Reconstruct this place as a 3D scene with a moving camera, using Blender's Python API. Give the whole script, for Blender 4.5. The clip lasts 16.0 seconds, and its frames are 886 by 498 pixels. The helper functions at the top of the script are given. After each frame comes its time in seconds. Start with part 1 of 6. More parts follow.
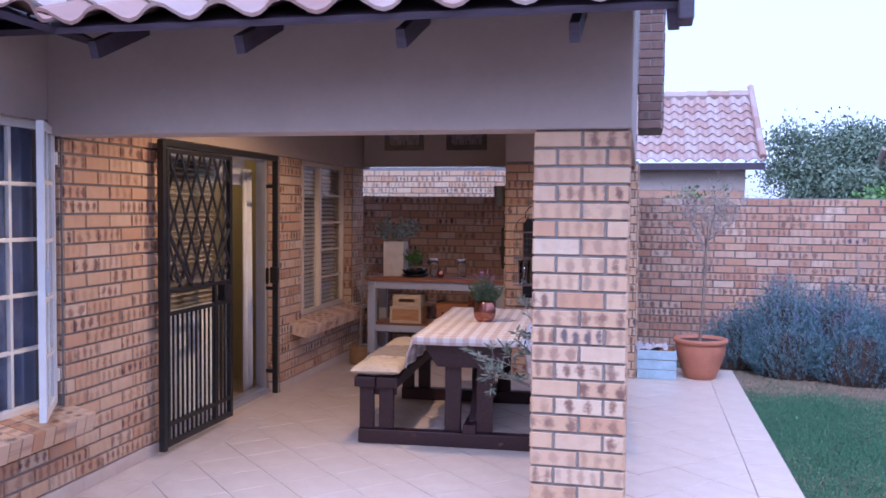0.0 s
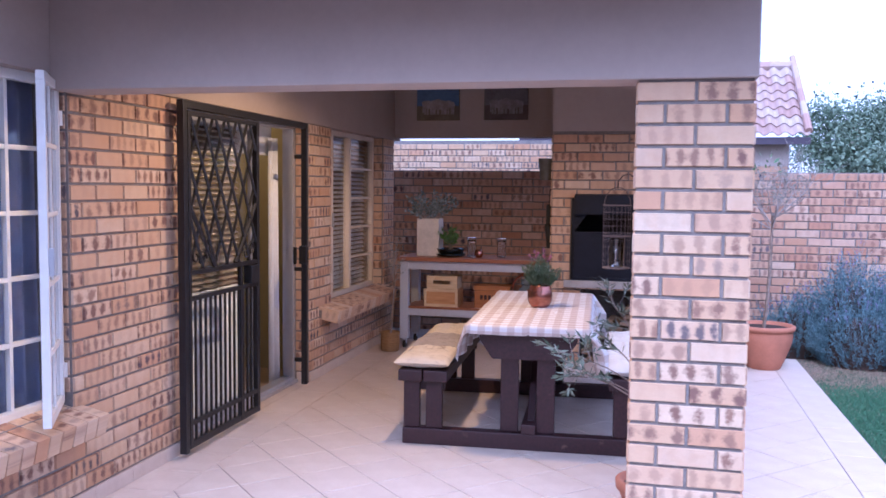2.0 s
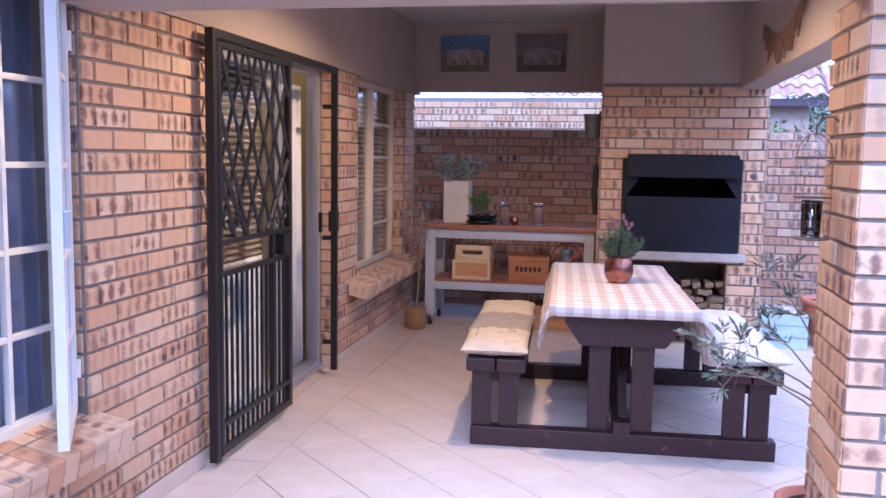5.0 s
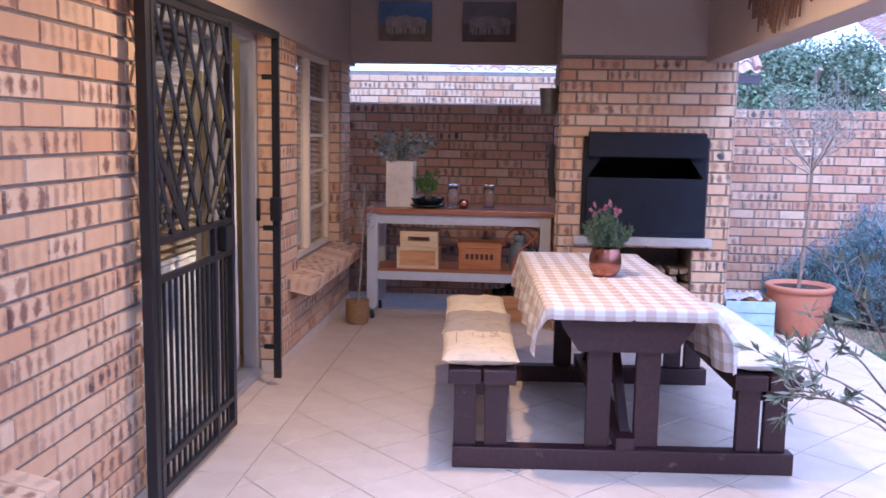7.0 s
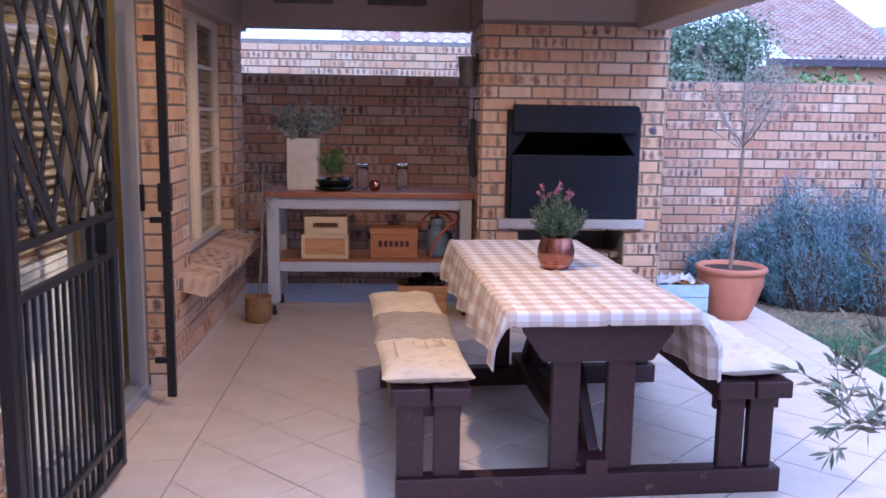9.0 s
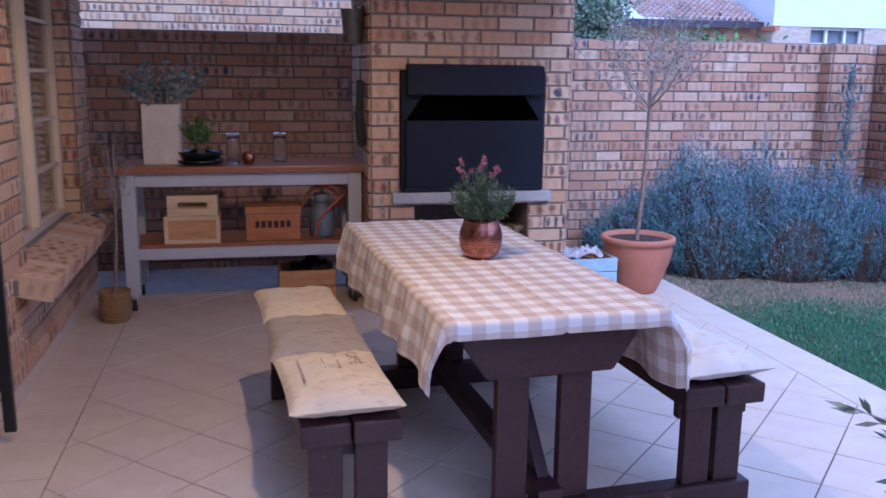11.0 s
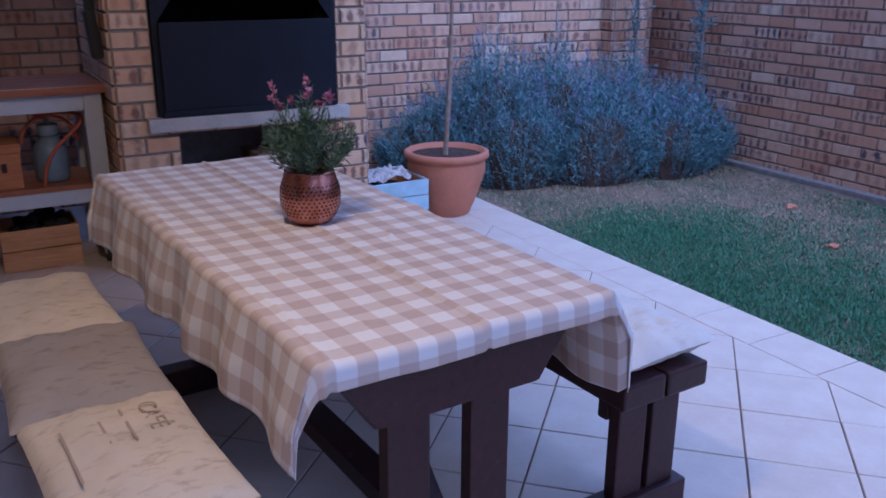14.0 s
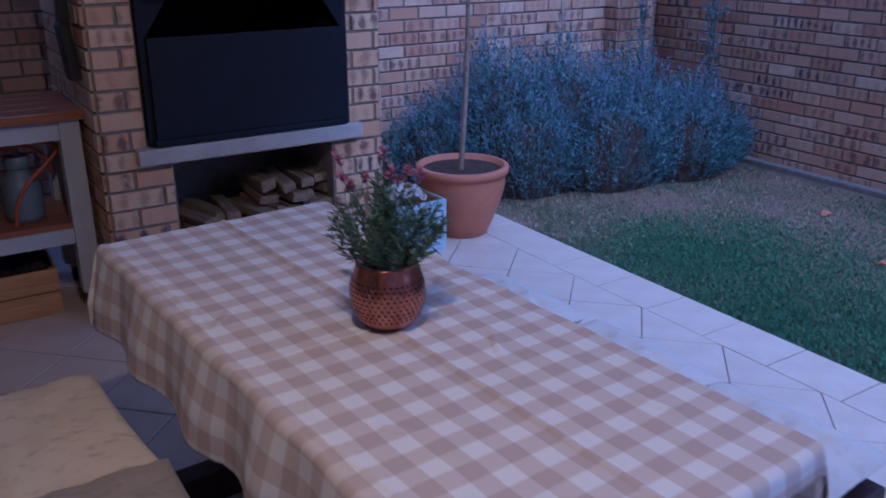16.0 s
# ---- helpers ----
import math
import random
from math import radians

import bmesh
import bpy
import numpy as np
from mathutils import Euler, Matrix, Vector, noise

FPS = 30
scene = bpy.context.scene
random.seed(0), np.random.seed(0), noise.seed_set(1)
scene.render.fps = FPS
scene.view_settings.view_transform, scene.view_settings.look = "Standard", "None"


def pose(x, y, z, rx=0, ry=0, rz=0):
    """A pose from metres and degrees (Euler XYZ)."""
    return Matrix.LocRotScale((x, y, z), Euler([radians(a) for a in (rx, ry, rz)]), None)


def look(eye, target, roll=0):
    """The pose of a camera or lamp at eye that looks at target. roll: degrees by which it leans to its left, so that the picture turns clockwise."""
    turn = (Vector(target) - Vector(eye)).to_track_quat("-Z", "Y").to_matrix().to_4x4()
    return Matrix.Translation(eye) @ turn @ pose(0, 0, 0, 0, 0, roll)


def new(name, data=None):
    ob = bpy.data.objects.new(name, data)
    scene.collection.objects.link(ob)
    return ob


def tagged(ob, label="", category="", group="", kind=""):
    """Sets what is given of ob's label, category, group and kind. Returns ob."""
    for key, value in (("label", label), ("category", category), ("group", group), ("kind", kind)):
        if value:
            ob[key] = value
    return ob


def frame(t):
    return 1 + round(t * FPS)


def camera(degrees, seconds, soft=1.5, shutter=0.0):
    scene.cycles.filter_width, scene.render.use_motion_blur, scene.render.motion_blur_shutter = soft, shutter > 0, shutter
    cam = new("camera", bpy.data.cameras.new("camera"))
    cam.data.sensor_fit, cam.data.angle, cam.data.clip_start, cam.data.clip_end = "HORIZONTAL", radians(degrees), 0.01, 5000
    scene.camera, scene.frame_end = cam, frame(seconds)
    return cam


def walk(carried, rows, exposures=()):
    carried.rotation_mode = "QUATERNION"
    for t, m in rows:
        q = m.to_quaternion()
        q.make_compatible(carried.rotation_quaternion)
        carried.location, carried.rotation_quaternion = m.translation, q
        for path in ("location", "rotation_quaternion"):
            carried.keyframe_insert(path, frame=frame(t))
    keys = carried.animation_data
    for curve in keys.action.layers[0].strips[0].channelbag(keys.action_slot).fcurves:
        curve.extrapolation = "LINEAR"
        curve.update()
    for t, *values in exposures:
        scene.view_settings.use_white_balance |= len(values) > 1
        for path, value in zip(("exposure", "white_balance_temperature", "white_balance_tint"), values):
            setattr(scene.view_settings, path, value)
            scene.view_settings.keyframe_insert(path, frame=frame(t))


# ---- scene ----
cam = camera(54.1, 16.0, soft=1.6, shutter=0.5)
PATH = [
    (0, (0.251, -0.058, 1.663), (-0.191, 1.89, 1.571), 0.5),
    (0.5, (0.124, 0.099, 1.643), (-0.326, 2.045, 1.537), 0.5),
    (1, (0.027, 0.235, 1.613), (-0.429, 2.179, 1.491), 0.5),
    (1.5, (-0.082, 0.416, 1.6), (-0.543, 2.357, 1.467), 0.5),
    (2, (-0.181, 0.566, 1.613), (-0.645, 2.507, 1.473), 0.6),
    (2.5, (-0.31, 0.7, 1.6), (-0.776, 2.639, 1.451), 0.6),
    (3, (-0.441, 0.816, 1.589), (-0.909, 2.754, 1.432), 0.6),
    (3.5, (-0.589, 0.927, 1.587), (-1.049, 2.866, 1.417), 0.7),
    (4, (-0.718, 1.032, 1.563), (-1.158, 2.974, 1.379), 0.8),
    (6.5, (-1.315, 1.766, 1.526), (-1.549, 3.736, 1.272), 1.0),
    (7, (-1.425, 1.902, 1.538), (-1.584, 3.879, 1.274), 1.0),
    (7.5, (-1.534, 2.058, 1.52), (-1.607, 4.037, 1.242), 1.0),
    (8, (-1.593, 2.236, 1.506), (-1.604, 4.215, 1.217), 1.0),
    (10.5, (-1.806, 3.081, 1.548), (-1.463, 5.016, 1.174), 0.7),
    (11, (-1.82, 3.27, 1.52), (-1.394, 5.184, 1.122), 0.7),
    (11.5, (-1.793, 3.46, 1.496), (-1.3, 5.352, 1.075), 0.6),
    (12, (-1.776, 3.655, 1.495), (-1.206, 5.516, 1.032), 0.6),
    (12.5, (-1.772, 3.812, 1.487), (-1.143, 5.642, 0.981), 0.5),
    (13, (-1.776, 4.003, 1.471), (-1.065, 5.79, 0.923), 0.5),
    (13.5, (-1.781, 4.151, 1.49), (-0.956, 5.876, 0.905), 0.4),
    (14, (-1.79, 4.322, 1.501), (-0.846, 5.97, 0.874), 0.3),
    (14.5, (-1.783, 4.489, 1.492), (-0.782, 6.091, 0.836), 0.3),
    (15, (-1.764, 4.69, 1.542), (-0.729, 6.259, 0.861), 0.1),
    (15.5, (-1.775, 4.839, 1.608), (-0.735, 6.401, 0.915), 0.0),
    (16, (-1.813, 5.004, 1.649), (-0.79, 6.575, 0.952), -0.0),
]
EXPOSURES = [(0, 0.0, 4390, 22), (2, 0.38, 4300, 21), (3.5, 0.66, 4220, 20), (7, 0.70, 4220, 18), (11, 0.0, 4060, 17), (14, -0.56, 3860, 17), (16, -1.04, 3660, 20)]
walk(cam, [(t, look(eye, target, roll)) for t, eye, target, roll in PATH], EXPOSURES)

# ---- sky, sun and exposure ----
world = bpy.data.worlds.new("dusk_sky")
scene.world = world
world.use_nodes = True
_n, _l = world.node_tree.nodes, world.node_tree.links
SUN_EL, SUN_AZ = 49.0, 177.0
sky = _n.new("ShaderNodeTexSky")
sky.sky_type, sky.sun_disc = "NISHITA", False
sky.sun_elevation, sky.sun_rotation = radians(SUN_EL), radians(SUN_AZ)
sky.air_density, sky.dust_density, sky.ozone_density = 0.9, 5.0, 0.7
_n["Background"].inputs["Strength"].default_value = 0.15
cloud = _n.new("ShaderNodeVectorMath")   # thin even cloud over the whole sky
cloud.operation = "MULTIPLY_ADD"
cloud.inputs[1].default_value = (0.55, 0.55, 0.55)
cloud.inputs[2].default_value = (7.0, 6.5, 6.85)
_l.new(sky.outputs["Color"], cloud.inputs[0])
_l.new(cloud.outputs[0], _n["Background"].inputs["Color"])

sun_data = bpy.data.lights.new("sun", "SUN")
sun_data.energy, sun_data.angle, sun_data.color = 2.2, radians(36), (1.0, 0.93, 0.93)
sun = new("sun", sun_data)
_a, _e = radians(SUN_AZ), radians(SUN_EL)
_to = Vector((math.sin(_a) * math.cos(_e), math.cos(_a) * math.cos(_e), math.sin(_e)))
sun.matrix_world = look(_to * 30, (0, 0, 0))


def lamp(name, kind, place, energy, color, size):
    data = bpy.data.lights.new(name, kind)
    data.energy, data.color = energy, color
    if kind == "AREA":
        data.size = size
    else:
        data.shadow_soft_size = size
    ob = new(name, data)
    ob.location = place
    return ob


WARM = (1.0, 0.55, 0.20)
bulb = lamp("ceiling_bulb", "SPOT", (-1.46, 5.85, 2.68), 145, WARM, 0.04)   # a downlight, pointing straight down
bulb.data.spot_size, bulb.data.spot_blend = radians(162), 0.35
lamp("room_bulb", "POINT", (-4.05, 6.95, 2.30), 7, (1.0, 0.60, 0.18), 0.06)


# ---- materials ----
class Nodes:
    """A principled material and short ways to wire it."""

    def __init__(self, name, rough=0.6, metal=0.0):
        self.mat = bpy.data.materials.new(name)
        self.mat.use_nodes = True
        self.n, self.l = self.mat.node_tree.nodes, self.mat.node_tree.links
        self.p = self.n["Principled BSDF"]
        self.p.inputs["Roughness"].default_value = rough
        self.p.inputs["Metallic"].default_value = metal

    def put(self, socket, value):
        if isinstance(value, bpy.types.NodeSocket):
            self.l.new(value, socket)
        else:
            socket.default_value = value

    def coords(self, kind="Object"):
        return self.n.new("ShaderNodeTexCoord").outputs[kind]

    def math(self, op, a, b=0.0, clamp=False):
        m = self.n.new("ShaderNodeMath")
        m.operation, m.use_clamp = op, clamp
        self.put(m.inputs[0], a)
        self.put(m.inputs[1], b)
        return m.outputs[0]

    def noise(self, vec, scale, detail=4.0, rough=0.55, stretch=None):
        if stretch:
            mp = self.n.new("ShaderNodeMapping")
            mp.inputs["Scale"].default_value = stretch
            self.l.new(vec, mp.inputs["Vector"])
            vec = mp.outputs[0]
        t = self.n.new("ShaderNodeTexNoise")
        t.inputs["Scale"].default_value, t.inputs["Detail"].default_value = scale, detail
        t.inputs["Roughness"].default_value = rough
        self.l.new(vec, t.inputs["Vector"])
        return t.outputs["Fac"]

    def ramp(self, fac, stops):
        r = self.n.new("ShaderNodeValToRGB")
        e = r.color_ramp.elements
        while len(e) < len(stops):
            e.new(0.5)
        for k, (at, c) in zip(e, stops):
            k.position = at
            k.color = (*c, 1) if not isinstance(c, (int, float)) else (c, c, c, 1)
        self.put(r.inputs[0], fac)
        return r.outputs[0]

    def mix(self, fac, a, b, blend="MIX"):
        m = self.n.new("ShaderNodeMix")
        m.data_type, m.blend_type = "RGBA", blend
        self.put(m.inputs[0], fac)
        for i, v in ((6, a), (7, b)):
            self.put(m.inputs[i], (*v, 1) if isinstance(v, tuple) and len(v) == 3 else v)
        return m.outputs[2]

    def bump(self, height, strength=0.3, dist=0.005):
        b = self.n.new("ShaderNodeBump")
        b.inputs["Strength"].default_value, b.inputs["Distance"].default_value = strength, dist
        self.l.new(height, b.inputs["Height"])
        self.l.new(b.outputs[0], self.p.inputs["Normal"])

    def color(self, c):
        self.put(self.p.inputs["Base Color"], (*c, 1) if isinstance(c, tuple) else c)
        return self

    def rough(self, r):
        self.put(self.p.inputs["Roughness"], r)
        return self

    def chance(self):
        """A number of its own for each piece, single or joined."""
        a = self.n.new("ShaderNodeObjectInfo").outputs["Random"]
        b = self.n.new("ShaderNodeNewGeometry").outputs["Random Per Island"]
        return self.math("FRACT", self.math("ADD", a, b))


def plain(name, col, rough=0.6, metal=0.0, vary=0.12, scale=9.0, bump=0.15, grain=(1, 1, 1), dist=0.003):
    """Paint, clay, cloth and the like: a colour with mottling at two scales and a fine relief."""
    k = Nodes(name, rough, metal)
    o = k.coords()
    big, fine = k.noise(o, scale, 5, 0.6, grain), k.noise(o, scale * 9, 3, 0.6, grain)
    lo = tuple(c * (1 - vary * 1.6) for c in col)
    hi = tuple(min(1, c * (1 + vary)) for c in col)
    c = k.ramp(big, [(0.3, lo), (0.7, hi)])
    k.color(k.mix(0.25, c, k.ramp(fine, [(0.35, lo), (0.65, hi)])))
    k.rough(k.math("ADD", rough - 0.06, k.math("MULTIPLY", big, 0.12)))
    k.bump(fine, bump, dist)
    return k.mat


def wood(name, dark, light, rough=0.5, grain=(3, 30, 30), wear=None, scale=2.0):
    k = Nodes(name, rough)
    o = k.coords()
    g = k.noise(o, scale, 6, 0.65, grain)
    c = k.ramp(g, [(0.3, dark), (0.72, light)])
    c = k.mix(k.math("MULTIPLY", k.chance(), 0.35), c, dark)
    if wear:
        m = k.ramp(k.noise(o, 7, 6, 0.7), [(0.64, 0.0), (0.70, 1.0)])
        c = k.mix(m, c, wear)
    k.color(c)
    k.rough(k.math("ADD", rough - 0.1, k.math("MULTIPLY", g, 0.2)))
    k.bump(g, 0.25, 0.003)
    return k.mat


def brick_material(name, tones, smudge, fire=0.45):
    """Fired face brick: one tone a brick, smudged in two or three upright bands along its length, a few burnt blue-black."""
    k = Nodes(name, 0.82)
    uv = k.n.new("ShaderNodeUVMap").outputs[0]
    sep = k.n.new("ShaderNodeSeparateXYZ")
    k.l.new(uv, sep.inputs[0])
    r1 = k.chance()
    r2 = k.math("FRACT", k.math("MULTIPLY", r1, 17.31))
    r3 = k.math("FRACT", k.math("MULTIPLY", r1, 53.77))
    off = k.n.new("ShaderNodeCombineXYZ")
    k.l.new(k.math("MULTIPLY", r1, 40), off.inputs[2])
    add = k.n.new("ShaderNodeVectorMath")
    k.l.new(uv, add.inputs[0])
    k.l.new(off.outputs[0], add.inputs[1])
    place = add.outputs[0]
    base = k.ramp(r1, [(i / (len(tones) - 1), t) for i, t in enumerate(tones)])
    cloudy = k.noise(place, 14, 4, 0.6)
    base = k.mix(k.ramp(cloudy, [(0.4, 0.0), (0.75, 0.5)]), base, tones[0])
    wave = k.math("COSINE", k.math("ADD", k.math("MULTIPLY", sep.outputs[0], k.math("MULTIPLY", k.math("ADD", 0.72, k.math("MULTIPLY", k.math("FRACT", k.math("MULTIPLY", r1, 29.3)), 0.75)), 2 * math.pi / 0.078)), k.math("MULTIPLY", r2, 6.28)))
    blot = k.math("ADD", k.math("MULTIPLY", wave, 0.15), k.noise(place, 21, 5, 0.72))
    edge = k.math("MULTIPLY", k.math("ABSOLUTE", sep.outputs[1]), 11.5)
    blot = k.math("SUBTRACT", blot, k.math("MULTIPLY", edge, edge))
    mask = k.ramp(blot, [(0.40, 0.0), (0.62, 1.0)])
    mask = k.math("MULTIPLY", mask, k.ramp(r3, [(0.18, 0.06), (0.85, 1.0)]))
    burnt = k.ramp(k.math("FRACT", k.math("MULTIPLY", r1, 91.7)), [(0.0, tuple(0.7 * a + 0.3 * b for a, b in zip(smudge, tones[0]))), (0.55, tuple(0.9 * a + 0.1 * b for a, b in zip(smudge, tones[0]))), (0.85, smudge), (0.89, (0.05, 0.05, 0.08))])
    c = k.mix(mask, base, burnt)
    fine = k.noise(place, 220, 3, 0.6)
    c = k.mix(k.math("MULTIPLY", fine, 0.22), c, (0.16, 0.10, 0.07))
    k.color(c)
    k.bump(k.math("ADD", fine, k.math("MULTIPLY", cloudy, 0.8)), 0.35, 0.003)
    return k.mat


M = {}
BUFF = [(0.55, 0.33, 0.185), (0.64, 0.46, 0.30), (0.58, 0.37, 0.22), (0.68, 0.53, 0.38), (0.52, 0.28, 0.15)]
M["brick"] = brick_material("face_brick", BUFF, (0.165, 0.085, 0.070))
M["garden_brick"] = brick_material("garden_brick", [(0.47, 0.26, 0.155), (0.57, 0.37, 0.245), (0.43, 0.21, 0.125), (0.64, 0.47, 0.345), (0.45, 0.23, 0.14)], (0.17, 0.085, 0.065))
# Face brick in darkened tones: the stack's shade is put into the colour.
M["shaded_brick"] = brick_material("shaded_brick", [(0.13, 0.07, 0.055), (0.17, 0.10, 0.08), (0.11, 0.06, 0.05)], (0.06, 0.035, 0.03))
M["pale_brick"] = plain("far_pale_brick", (0.50, 0.40, 0.32), 0.85, vary=0.2, scale=6, grain=(1, 1, 3))
M["mortar"] = plain("mortar", (0.225, 0.20, 0.185), 0.9, vary=0.2, scale=30, bump=0.4)
M["plaster"] = plain("beige_plaster", (0.40, 0.325, 0.28), 0.85, vary=0.05, scale=3, bump=0.25, dist=0.002)
M["white_plaster"] = plain("white_plaster", (0.70, 0.69, 0.68), 0.85, vary=0.04, scale=3)
M["grout"] = plain("grout", (0.20, 0.145, 0.12), 0.9, vary=0.2, scale=20)
M["ceiling"] = plain("ceiling_paint", (0.46, 0.42, 0.39), 0.8, vary=0.03, scale=3)
M["room_wall"] = plain("room_paint", (0.55, 0.46, 0.24), 0.8, vary=0.05, scale=2)
M["room_floor"] = plain("room_floor_tile", (0.48, 0.36, 0.26), 0.4, vary=0.1, scale=4)


def tile_material():
    k = Nodes("ceramic_floor_tile", 0.32)
    o = k.coords()
    r = k.chance()
    big, fine = k.noise(o, 6, 5, 0.6), k.noise(o, 60, 3, 0.6)
    c = k.ramp(big, [(0.3, (0.55, 0.45, 0.37)), (0.7, (0.66, 0.57, 0.49))])
    c = k.mix(k.math("MULTIPLY", r, 0.35), c, (0.56, 0.46, 0.39))
    c = k.mix(k.ramp(fine, [(0.55, 0.0), (0.75, 0.25)]), c, (0.42, 0.33, 0.27))
    k.color(c)
    k.rough(k.math("ADD", 0.24, k.math("MULTIPLY", big, 0.25)))
    k.bump(big, 0.05, 0.002)
    return k.mat


M["tile"] = tile_material()
M["steel_black"] = plain("black_gate_paint", (0.012, 0.012, 0.015), 0.42, vary=0.2, scale=20, bump=0.1)
M["braai_steel"] = plain("matt_black_steel", (0.009, 0.011, 0.021), 0.6, vary=0.25, scale=6, bump=0.12)
M["braai_steel"].node_tree.nodes["Principled BSDF"].inputs["Specular IOR Level"].default_value = 0.25
M["soot"] = plain("soot", (0.006, 0.006, 0.006), 0.95)
M["white_frame"] = plain("white_window_paint", (0.74, 0.72, 0.69), 0.4, vary=0.03)
M["cream_frame"] = plain("cream_window_paint", (0.66, 0.56, 0.44), 0.45, vary=0.05)
M["alu"] = plain("grey_aluminium", (0.55, 0.56, 0.60), 0.35, 0.6, vary=0.05)
M["blind"] = plain("white_blind", (0.66, 0.66, 0.70), 0.5, vary=0.04)
# Darker copy of the white blind; the room's shade is in its colour.
M["door_blind"] = plain("shaded_blind", (0.22, 0.20, 0.18), 0.6, vary=0.05)
# White sheer tinted bluish: daylight is put into its colour.
M["door_sheer"] = plain("daylit_sheer", (0.74, 0.78, 0.84), 0.85, vary=0.06, scale=5)
M["curtain"] = plain("blue_curtain", (0.30, 0.36, 0.62), 0.85, vary=0.15, scale=5)
M["sheer"] = plain("pale_curtain", (0.76, 0.76, 0.74), 0.85, vary=0.08, scale=5)
M["table_wood"] = wood("dark_stained_wood", (0.018, 0.006, 0.008), (0.052, 0.017, 0.020), 0.48, (22, 3, 22), (0.12, 0.07, 0.05))
M["rafter"] = wood("rafter_paint", (0.035, 0.025, 0.040), (0.075, 0.055, 0.080), 0.6)
M["cart_top"] = wood("varnished_pine", (0.20, 0.07, 0.028), (0.38, 0.16, 0.07), 0.32, (2.5, 25, 25))
M["grey_paint"] = plain("grey_furniture_paint", (0.46, 0.48, 0.54), 0.5, vary=0.06)
M["crate"] = wood("crate_wood", (0.36, 0.17, 0.06), (0.60, 0.34, 0.14), 0.6, (2.5, 25, 25))
M["crate_pale"] = wood("pale_crate_wood", (0.50, 0.36, 0.20), (0.72, 0.57, 0.36), 0.6, (2.5, 25, 25))
M["box_wood"] = wood("stencilled_box_wood", (0.30, 0.11, 0.03), (0.46, 0.20, 0.06), 0.6, (2.5, 25, 25))
M["blue_box"] = plain("pale_blue_painted_wood", (0.38, 0.50, 0.60), 0.65, vary=0.12, scale=12)
M["terracotta"] = plain("terracotta", (0.42, 0.17, 0.10), 0.8, vary=0.12, scale=7)
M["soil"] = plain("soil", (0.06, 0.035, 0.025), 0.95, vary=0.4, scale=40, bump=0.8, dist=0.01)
M["concrete"] = plain("concrete", (0.42, 0.40, 0.39), 0.85, vary=0.12, scale=10, bump=0.3)
M["basket"] = plain("woven_basket", (0.34, 0.20, 0.08), 0.8, vary=0.3, scale=30, bump=0.8, dist=0.006, grain=(1, 1, 4))
M["ceramic"] = plain("whitewashed_vase", (0.62, 0.57, 0.52), 0.7, vary=0.14, scale=6)
M["bowl"] = plain("dark_glazed_bowl", (0.012, 0.016, 0.020), 0.25)
M["gas"] = plain("gas_cylinder_paint", (0.16, 0.20, 0.25), 0.4, vary=0.1)
M["hose"] = plain("orange_hose", (0.40, 0.09, 0.035), 0.5)
M["rubber"] = plain("black_rubber", (0.02, 0.02, 0.022), 0.7)
M["zinc"] = plain("galvanised_zinc", (0.22, 0.22, 0.20), 0.45, 0.7, vary=0.2)
M["bark"] = plain("pale_bark", (0.26, 0.20, 0.16), 0.9, vary=0.3, scale=25, bump=0.6)
M["twig"] = plain("grey_twig", (0.36, 0.31, 0.28), 0.9, vary=0.25, scale=25)
M["log"] = wood("split_log", (0.12, 0.08, 0.05), (0.34, 0.25, 0.16), 0.85, (25, 2.5, 25))
M["charcoal"] = plain("charcoal", (0.012, 0.011, 0.011), 0.85, vary=0.3, scale=20, bump=0.8)
M["far_window"] = plain("far_window_glass", (0.20, 0.22, 0.26), 0.25, vary=0.2, scale=2)
M["paper"] = plain("crumpled_paper", (0.44, 0.41, 0.42), 0.8, vary=0.1, scale=8)


def leaf_material(name, lo, hi, rough=0.55):
    k = Nodes(name, rough)
    k.color(k.ramp(k.chance(), [(0.0, lo), (1.0, hi)]))
    k.p.inputs["Subsurface Weight"].default_value = 0.0
    return k.mat


M["lavender"] = leaf_material("lavender_leaf", (0.040, 0.085, 0.098), (0.21, 0.32, 0.36))
M["lavender_bloom"] = leaf_material("lavender_bloom", (0.16, 0.13, 0.30), (0.30, 0.25, 0.45))
M["pot_leaf"] = leaf_material("pot_lavender_leaf", (0.035, 0.075, 0.045), (0.13, 0.20, 0.13))
M["pot_bloom"] = leaf_material("pink_bloom", (0.28, 0.10, 0.20), (0.48, 0.22, 0.36))
M["olive"] = leaf_material("olive_leaf", (0.06, 0.085, 0.05), (0.26, 0.29, 0.23))
M["euca"] = leaf_material("eucalyptus_leaf", (0.10, 0.14, 0.14), (0.34, 0.40, 0.40))
M["bonsai"] = leaf_material("basil_leaf", (0.04, 0.10, 0.02), (0.14, 0.26, 0.05))
# Lightened greens: distance haze is mixed into the leaf tones.
M["tree_leaf"] = leaf_material("tree_leaf", (0.075, 0.115, 0.07), (0.22, 0.27, 0.18))
M["grass_blade"] = leaf_material("grass_blade", (0.040, 0.125, 0.068), (0.10, 0.225, 0.115))
M["dry_blade"] = leaf_material("dry_blade", (0.24, 0.17, 0.12), (0.42, 0.31, 0.22))


